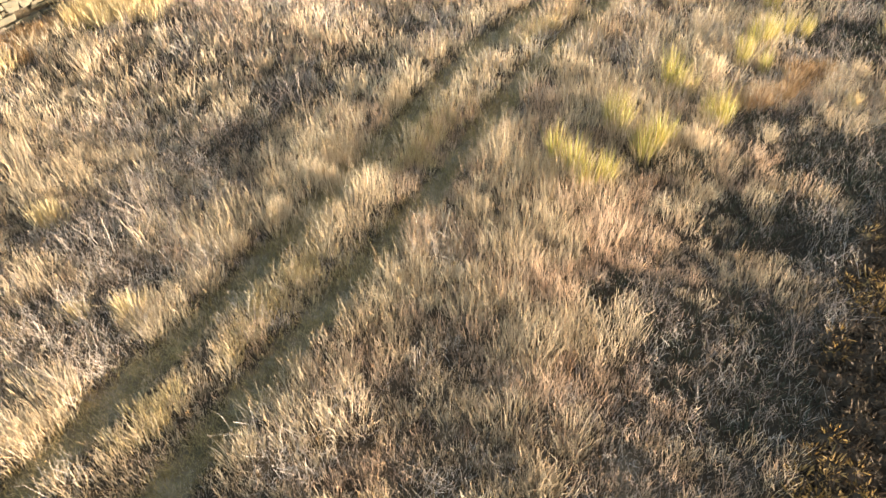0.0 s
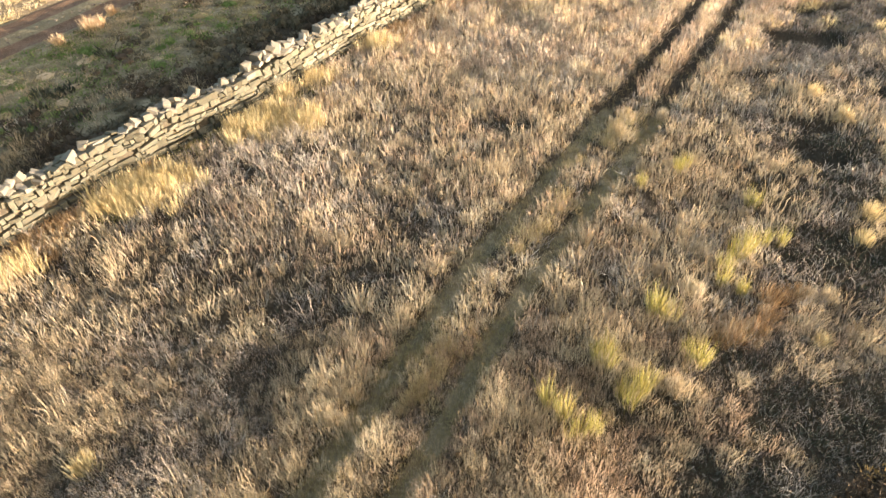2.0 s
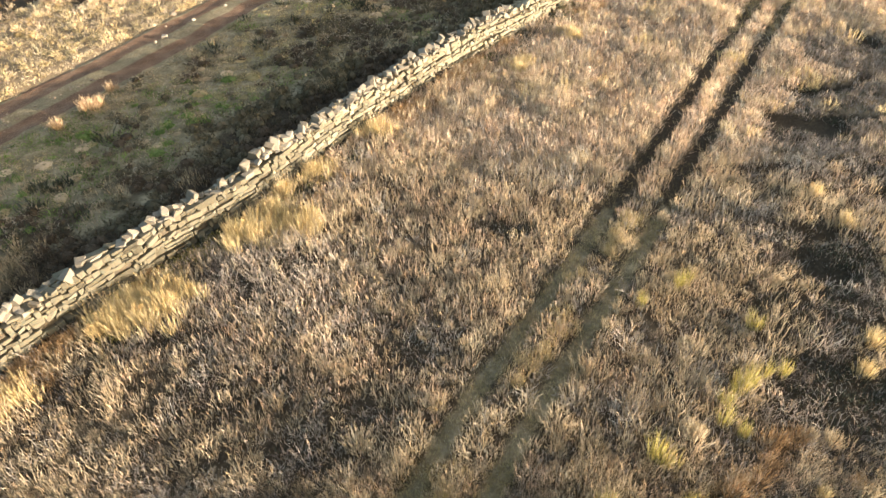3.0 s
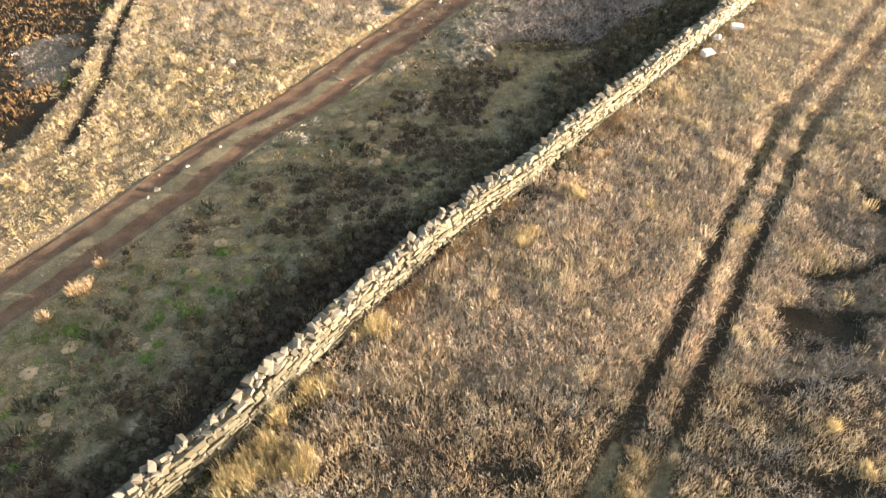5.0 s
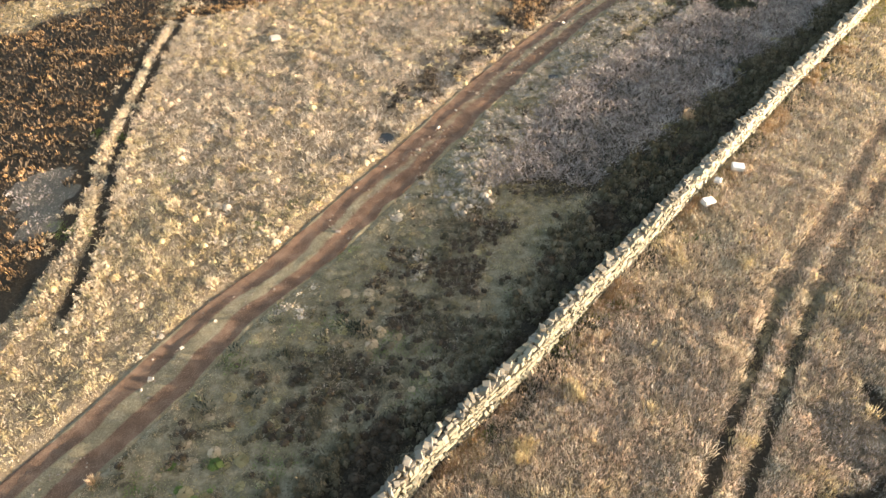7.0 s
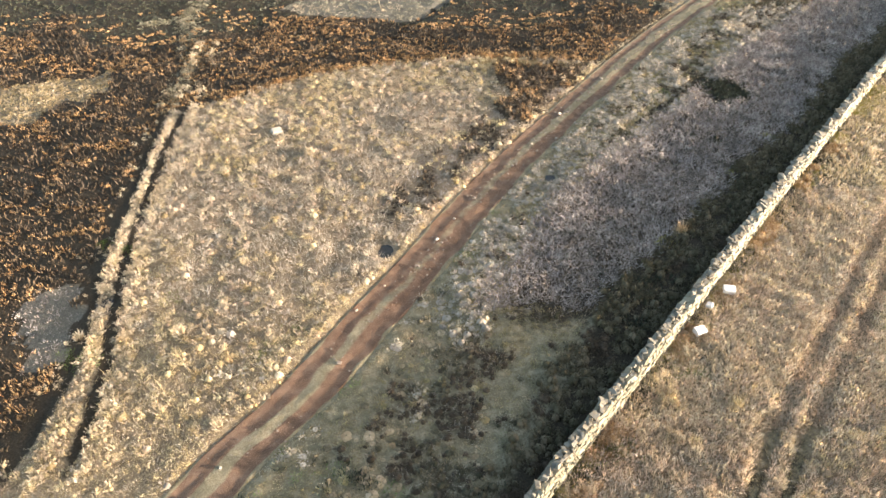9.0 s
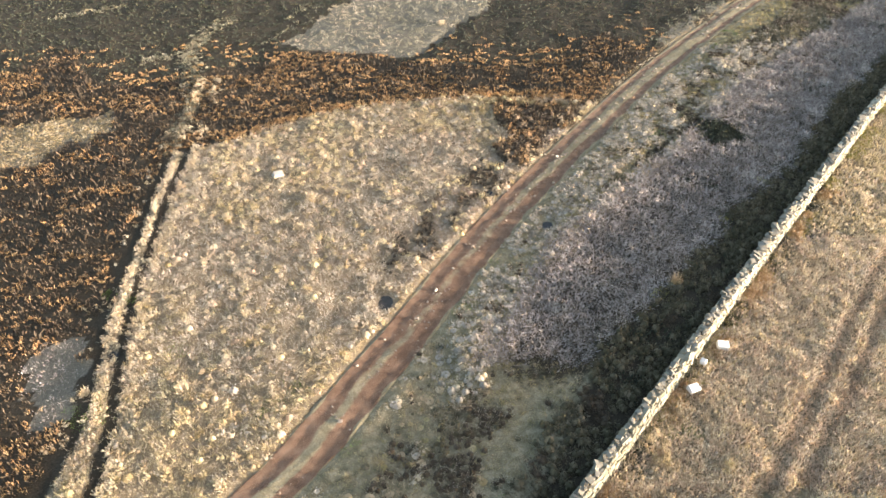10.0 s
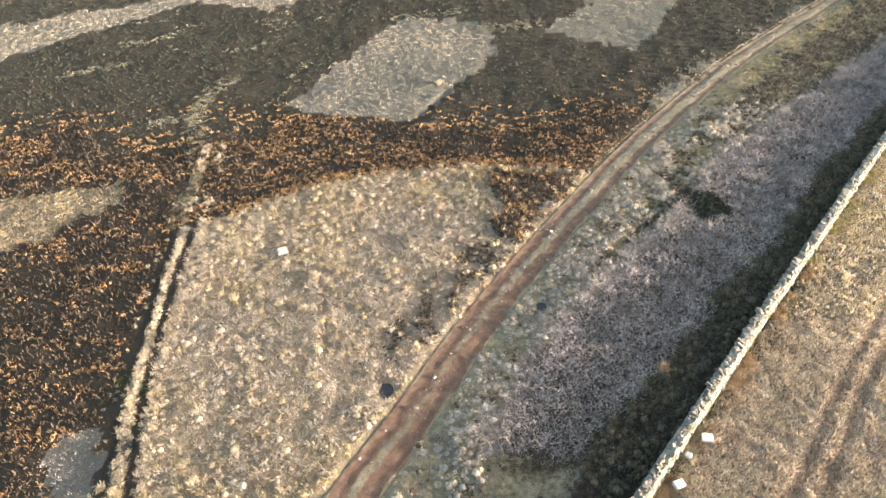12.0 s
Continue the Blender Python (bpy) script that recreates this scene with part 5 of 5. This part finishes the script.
    x, y = x[beyond], y[beyond]
    n, cut = len(x), mown(x, y)
    far, size, lot = np.clip((y - 50) / 90, 0, 1), rng.lognormal(-0.05, 0.28, n), rng.uniform(0, 1, n)
    m = ~cut
    nigh = m & (y + 14 * (value_noise(x, y, 11, 56) - 0.5) < 101)
    brown_heath.append(tuft_arrays(rng, x[nigh], y[nigh], 0.42 * size[nigh], 0.11 + 0.045 * far[nigh], 0.5, 10, 0.6))
    m = m & ~nigh
    dark.append(tuft_arrays(rng, x[m], y[m], 0.19 * size[m] ** 0.6, 0.17 + 0.05 * far[m], 0.5, 7, 1.1))
    # scattered crowns whose orange imitates low sun catching the heather tops
    rx, ry = scatter(rng, -80, 30, 40, 118, 0.60)
    on = ((rx < ditch_x(ry) - 0.6) | (ry > meadow_y(rx) + 0.2)) & ((track_x(ry) - rx) * LEAN_OF_WALL > 2.4) & (np.abs(rx) < 8 + 0.56 * ry)
    rx, ry = rx[on], ry[on]
    on = ~mown(rx, ry)
    rx, ry = rx[on], ry[on]
    k = len(rx)
    edge = np.clip((110 - ry + 10 * (value_noise(rx, ry, 9, 37) - 0.5)) / 10, 0, 1)
    rim = bell(ry - meadow_y(rx) - 1.0, 2.2) * (rx > ditch_x(ry))
    streak = 0.5 * value_noise(0.33 * rx + 0.08 * ry, ry, 0.8, 49) + 0.3 * value_noise(0.5 * rx, ry, 3.0, 50) + 0.2 * rng.uniform(0, 1, k)
    band = 0.07 * bell(ry - 97, 7.0) * (rx > -24) + 0.09 * bell(ry - 91.5, 2.5) * (rx < -30)
    on = (rng.uniform(0, 1, k) < edge) & (streak + 0.12 * rim + band - 0.015 * (rx < -26) > 0.55)
    rx, ry = rx[on], ry[on]
    crown = rng.uniform(0.6, 1.3, len(rx))
    for _ in range(3):
        ox, oy = rng.normal(0, 0.24, len(rx)) * crown, rng.normal(0, 0.10, len(rx)) * crown
        rust.append(tuft_arrays(rng, rx + ox, ry + oy, 0.38 * crown ** 0.3, 0.030 + 0.00022 * ry, 0.15 * crown, 8, 0.5, dome=0.4))
    m = cut | ((lot < 0.6) & ((track_x(y) - x) < 6.5) & (y > 96) & (value_noise(x, y, 4, 9) > 0.5)) | ((lot < 0.5) & (y > 100) & (bell(value_noise(x, y, 16, 45) - 0.5, 0.022) > 0.5) & (x < -14))
    tone = m & cut & (y > 70) & (0.8 * value_noise(x, y, 5, 46) + 0.45 * (lot - 0.5) + 0.02 * (y - 113) - 0.02 * (x + 3) > 0.45) | (m & cut & (x < -30) & (y > 70) & (y < 96) & (lot < 0.8))
    pale.append(tuft_arrays(rng, x[tone], y[tone], 0.24 * size[tone], 0.055, 0.38, 18, 0.7, dome=0.5))
    m = m & ~tone
    cx, cy = scatter(rng, -58, -31, 75, 92, 0.36)
    on = mown(cx, cy)
    olive.append(tuft_arrays(rng, cx[on], cy[on], 0.20, 0.06, 0.26, 14, 0.6, dome=0.4))
    lilac = m & (x > -30) & (y < 60)
    grey.append(tuft_arrays(rng, x[lilac], y[lilac], 0.16 * size[lilac], 0.05, 0.45, 26, 1.2))
    m = m & ~lilac
    stubble.append(tuft_arrays(rng, x[m], y[m], 0.22 * size[m], 0.06, 0.38, 18, 0.8))
    growth("olive_turf", olive, OLIVE, "short olive green and brown moor turf beside the track", "turf")
    growth("tan_turf", tan, TURF, "tan tufts of dry grass between the wall and the track", "grass")
    growth("green_turf", green, GREEN, "short green turf behind the stone wall", "turf")
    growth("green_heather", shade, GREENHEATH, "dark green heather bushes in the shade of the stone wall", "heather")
    growth("grey_heather", grey, MAUVE, "grey-mauve leafless heather between the wall and the track", "heather")
    growth("pale_grass_mounds", pale, PALE, "pale dry grass mounds on the open moor", "grass")
    growth("meadow_grass", straw, STRAW, "straw-coloured rough grass between the track and the ditch", "grass")
    growth("fawn_grass", fawn, FAWN, "fawn-brown dry grass patches behind the stone wall", "grass")
    growth("dusky_stems", dusk, DULLSTEMS, "grey-brown leafless heather stems in the meadow", "heather")
    growth("cream_cushions", cushion, ASHCREAM, "ash-cream lichen-pale cushions beside the track", "heather")
    growth("peach_cushions", blush, PEACH, "peach-pink heather cushions at the meadow's corner", "heather")
    growth("golden_meadow_grass", golden, GOLD, "golden-yellow grass beside the earth track", "grass")
    growth("rosy_meadow_grass", meadow, RUSSET, "pinkish-brown rough grass between the track and the ditch", "grass")
    growth("bleached_wisps", wisps, WISPS, "wispy bleached heather stems on the moor", "heather")
    growth("dark_heather", dark, HEATHER, "dark brown heather covering the far moor", "heather")
    growth("brown_heather", brown_heath, BROWNHEATH, "deep brown heather beside the ditch and meadow", "heather")
    growth("rust_sunlit_heather", rust, RUST_SUNLIT, "rust-orange heather tips on the moor, low sunlight put into their colour", "heather")
    growth("cut_heather", stubble, STUBBLE, "pale grey stubble of cut heather in strips", "heather")


moor_growth()


# ---- dry stone wall ----
WALL_TOP, WALL_BACK = 1.12, -0.95


def wall_frame(s_y):
    """Foot of the wall's front at plan y, with the ways along it and out of it."""
    x = float(wall_x(s_y))
    dx = float(wall_x(s_y + 0.2) - wall_x(s_y - 0.2)) / 0.4
    along = Vector((dx, 1, 0)).normalized()
    return Vector((x, s_y, float(lie(x, s_y)))), along, Vector((along.y, -along.x, 0))


def stone_verts(rng, coarse=False, uneven=0.075):
    """A rough block about 1 x 1 x 1 with worn edges: 24 corners, or 8."""
    out = []
    c = rng.uniform(0.10, 0.2)
    for sx in (-1, 1):
        for sy in (-1, 1):
            for sz in (-1, 1):
                j = rng.normal(0, uneven, 3)
                p = np.array([sx, sy, sz]) * 0.5 + j
                if coarse:
                    out.append(p)
                else:
                    for axis in range(3):
                        q = p * (1 - c)
                        q[axis] = p[axis]
                        out.append(q)
    return np.array(out)


def hull_faces(points):
    bm = bmesh.new()
    vs = [bm.verts.new(p) for p in points]
    bm.verts.index_update()
    bmesh.ops.convex_hull(bm, input=vs)
    order = {v: i for i, v in enumerate(vs)}
    faces = [[order[v] for v in f.verts] for f in bm.faces if len(f.verts) == 3]
    bm.free()
    return np.array(faces)


def stone_kinds(rng, n, coarse=False):
    kinds = []
    for _ in range(n):
        p = stone_verts(rng, coarse)
        kinds.append((p, hull_faces(p)))
    return kinds


def build_wall():
    rng = np.random.default_rng(41)
    wall = tagged(new("dry_stone_wall"), "pale yellow gritstone dry stone wall with tumbled top", "stone wall", kind="structure")
    # fill between the two faces
    ys = np.arange(4, 122, 0.5)
    verts = []
    for y in ys:
        foot, along, out = wall_frame(y)
        for v, z in ((-0.10, -0.2), (-0.33, WALL_TOP - 0.10), (-0.64, WALL_TOP - 0.10), (WALL_BACK + 0.1, -0.2)):
            verts.append(foot + out * v + Vector((0, 0, z)))
    n = len(ys)
    faces = [(4 * i + k, 4 * i + 4 + k, 4 * i + 4 + (k + 1) % 4, 4 * i + (k + 1) % 4) for i in range(n - 1) for k in range(4)]
    part("wall_fill", mesh_of("wall_fill", np.array(verts), np.array(faces)[:, ::-1], CORE), wall, "dark rubble fill")
    fine, rough = stone_kinds(rng, 10), stone_kinds(rng, 8, True)
    singles, joined, lighter, bleached, tumbled = [], [], [], [], []
    angular = []
    for _ in range(10):
        p = stone_verts(rng, uneven=0.075) * (1 + rng.normal(0, 0.07, (24, 1)))
        angular.append((p, hull_faces(p)))

    def lay(y, v, z, size, tilt, kind_list, loose=False):
        foot, along, out = wall_frame(y)
        turn = Matrix((along, -out, Vector((0, 0, 1)))).transposed().to_4x4()
        m = Matrix.Translation(foot + out * v + Vector((0, 0, z))) @ turn @ pose(0, 0, 0, *tilt) @ Matrix.Diagonal((*size, 1))
        k = int(rng.integers(len(kind_list)))
        if not loose and kind_list is fine and 14.0 < y < 34.0 and len(singles) < 300:
            singles.append((k, m))
        else:
            p, f = kind_list[k]
            # y picks the tone: lighter and bleached piles hold sunlight as paler colour
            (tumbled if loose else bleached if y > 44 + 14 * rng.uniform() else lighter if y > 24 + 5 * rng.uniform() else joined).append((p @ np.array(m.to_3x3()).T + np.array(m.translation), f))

    for back in (False, True):
        z, course = 0.0, 0
        while z < WALL_TOP:
            h = rng.uniform(0.11, 0.25)
            y = 5.0 + rng.uniform(0, 0.2)
            while y < 120:
                big = 1.0 if y < 45 else 1.2 if y < 70 else 1.7
                size = float(np.clip(rng.lognormal(-1.40, 0.52), 0.10, 0.66)) * (big if not back else 1.6)
                frac = (z + h / 2) / 1.15
                v = (-0.12 - 0.25 * frac) if not back else (WALL_BACK + 0.12 + 0.16 * frac)
                wave = (0.16 * (float(value_noise(y, 7.0 * course, 0.9, 67)) - 0.5) + 0.16 * (float(value_noise(y, 0, 2.4, 78)) - 0.5)) * min(1.0, 3 * frac)
                two = h > 0.18 and rng.uniform() < 0.3
                if rng.uniform() < 0.97 - 0.25 * max(0.0, frac - 0.75):
                    for k in range(2 if two else 1):
                        hh = h * (0.5 if two else 1.0) * rng.uniform(0.84, 1.10)
                        zz = z + h * ((0.25 + 0.5 * k) if two else 0.5) + wave + rng.normal(0, 0.012)
                        loose = 1 + 2.0 * max(0.0, frac - 0.6)
                        lay(y + size * 0.37, v + rng.normal(0, 0.018) * loose, zz, (size * rng.uniform(0.92, 1.06), rng.uniform(0.24, 0.36), hh), (-11 + rng.normal(0, 3) * loose, rng.normal(0, 4.5) * loose, rng.normal(0, 3.5) * loose), (angular if not back and y < 72 and rng.uniform() < 0.5 else fine) if not back and y < 72 else rough)
                y += size * 0.74 + 0.012
            z += h
            course += 1
    # tumbled top stones
    y = 5.0
    while y < 120:
        low = 0.30 * (float(value_noise(y, 0, 1.6, 51)) - 0.5)
        big = 0.9 if y < 60 else 1.3
        for v in (-0.36, -0.52, -0.68):
            if rng.uniform() < 0.8:
                size = [s * big for s in (rng.uniform(0.16, 0.44), rng.uniform(0.16, 0.30), rng.uniform(0.09, 0.20))]
                lay(y + rng.normal(0, 0.06), v + rng.normal(0, 0.04), WALL_TOP - 0.02 + low + rng.uniform(-0.03, 0.05), size, (rng.normal(0, 12), rng.normal(0, 12), rng.normal(0, 30)), angular, True)
        if rng.uniform() < 0.62 + 1.6 * low:
            size = [s * big for s in (rng.uniform(0.24, 0.54), rng.uniform(0.22, 0.38), rng.uniform(0.16, 0.32))]
            lay(y, -0.58 + rng.normal(0, 0.10), WALL_TOP + 0.12 + low, size, (rng.normal(0, 15), rng.normal(0, 15), rng.uniform(0, 90)), angular, True)
        y += rng.uniform(0.19, 0.30) * big
    # the one large pale stone on top
    lay(32.7, -0.66, WALL_TOP + 0.14, (0.36, 0.32, 0.27), (8, -10, 20), angular, True)
    for name, pile, material in (("stone_courses", joined, STONE), ("pale_stone_courses", lighter, LITSTONE), ("bleached_stone_courses", bleached, SUNLITSTONE), ("coping_stones", tumbled, COPING)):
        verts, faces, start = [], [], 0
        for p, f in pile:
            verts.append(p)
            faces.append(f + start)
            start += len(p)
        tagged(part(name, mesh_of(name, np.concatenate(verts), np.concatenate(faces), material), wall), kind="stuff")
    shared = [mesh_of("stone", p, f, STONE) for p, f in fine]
    for k, m in singles:
        ob = new("stone", shared[k])
        ob.parent = wall
        ob.matrix_basis = m


# ---- loose things ----
def block_mesh(size, seed):
    bm = bmesh.new()
    bmesh.ops.create_cube(bm, size=1.0)
    bmesh.ops.scale(bm, vec=size, verts=bm.verts)
    bmesh.ops.bevel(bm, geom=list(bm.edges), offset=0.04, segments=2, affect="EDGES")
    r = random.Random(seed)
    for v in bm.verts:
        v.co += Vector((r.gauss(0, 0.008), r.gauss(0, 0.008), r.gauss(0, 0.008)))
    me = bpy.data.meshes.new("white_block")
    bm.to_mesh(me)
    bm.free()
    me.materials.append(WHITE)
    return me


for _n, (_x, _y, _size, _turn, _tip) in enumerate([(17.4, 51.2, (0.75, 0.55, 0.42), 20, 8), (18.7, 53.4, (0.42, 0.4, 0.36), 55, -6), (20.4, 54.7, (0.75, 0.58, 0.4), -12, 6)]):
    _b = new("white_block", block_mesh(_size, _n))
    tagged(_b, "white squared stone block lying in grass beside the wall", "stone block", "white blocks by the wall")
    _b.matrix_world = pose(_x, _y, float(height(_x, _y)) + _size[2] * 0.5 - 0.04 + 0.1, _tip, _tip * 0.6, _turn)

_rng = np.random.default_rng(61)
_kinds = [mesh_of("loose_stone", p, f, COBBLE) for p, f in stone_kinds(_rng, 6)]
for _n, (_x, _y, _s) in enumerate([(-13.6, 38.9, 0.5), (-12.6, 40.9, 0.35), (-11.3, 42.7, 0.3), (-2.9, 56.6, 0.3), (-4.7, 54.3, 0.35), (0.8, 61.4, 0.4), (-13.9, 38.3, 0.25), (2.2, 63.8, 0.3), (12.6, 79.0, 0.5), (17.8, 85.5, 0.5), (9.4, 74.0, 0.35)]):
    _b = new("track_stone", _kinds[_n % 6])
    tagged(_b, "loose pale stone on the middle of the earth track", "stone", "stones on the track")
    _s = _s * 0.55
    _b.matrix_world = pose(_x, _y, -0.05 + _s * 0.15, 5 * _n, 3 * _n, 47 * _n) @ Matrix.Diagonal((_s, _s * 0.8, _s * 0.55, 1))

_p, _f = stone_kinds(np.random.default_rng(71), 1)[0]
_b = new("flat_boulder", mesh_of("flat_boulder", _p, _f, COBBLE))
tagged(_b, "pale flat boulder lying in rough meadow grass", "boulder")
_b.matrix_world = pose(-13.7, 77.4, float(height(-13.7, 77.4)) + 0.12, 4, 6, 20) @ Matrix.Diagonal((0.95, 0.8, 0.36, 1))

build_wall()
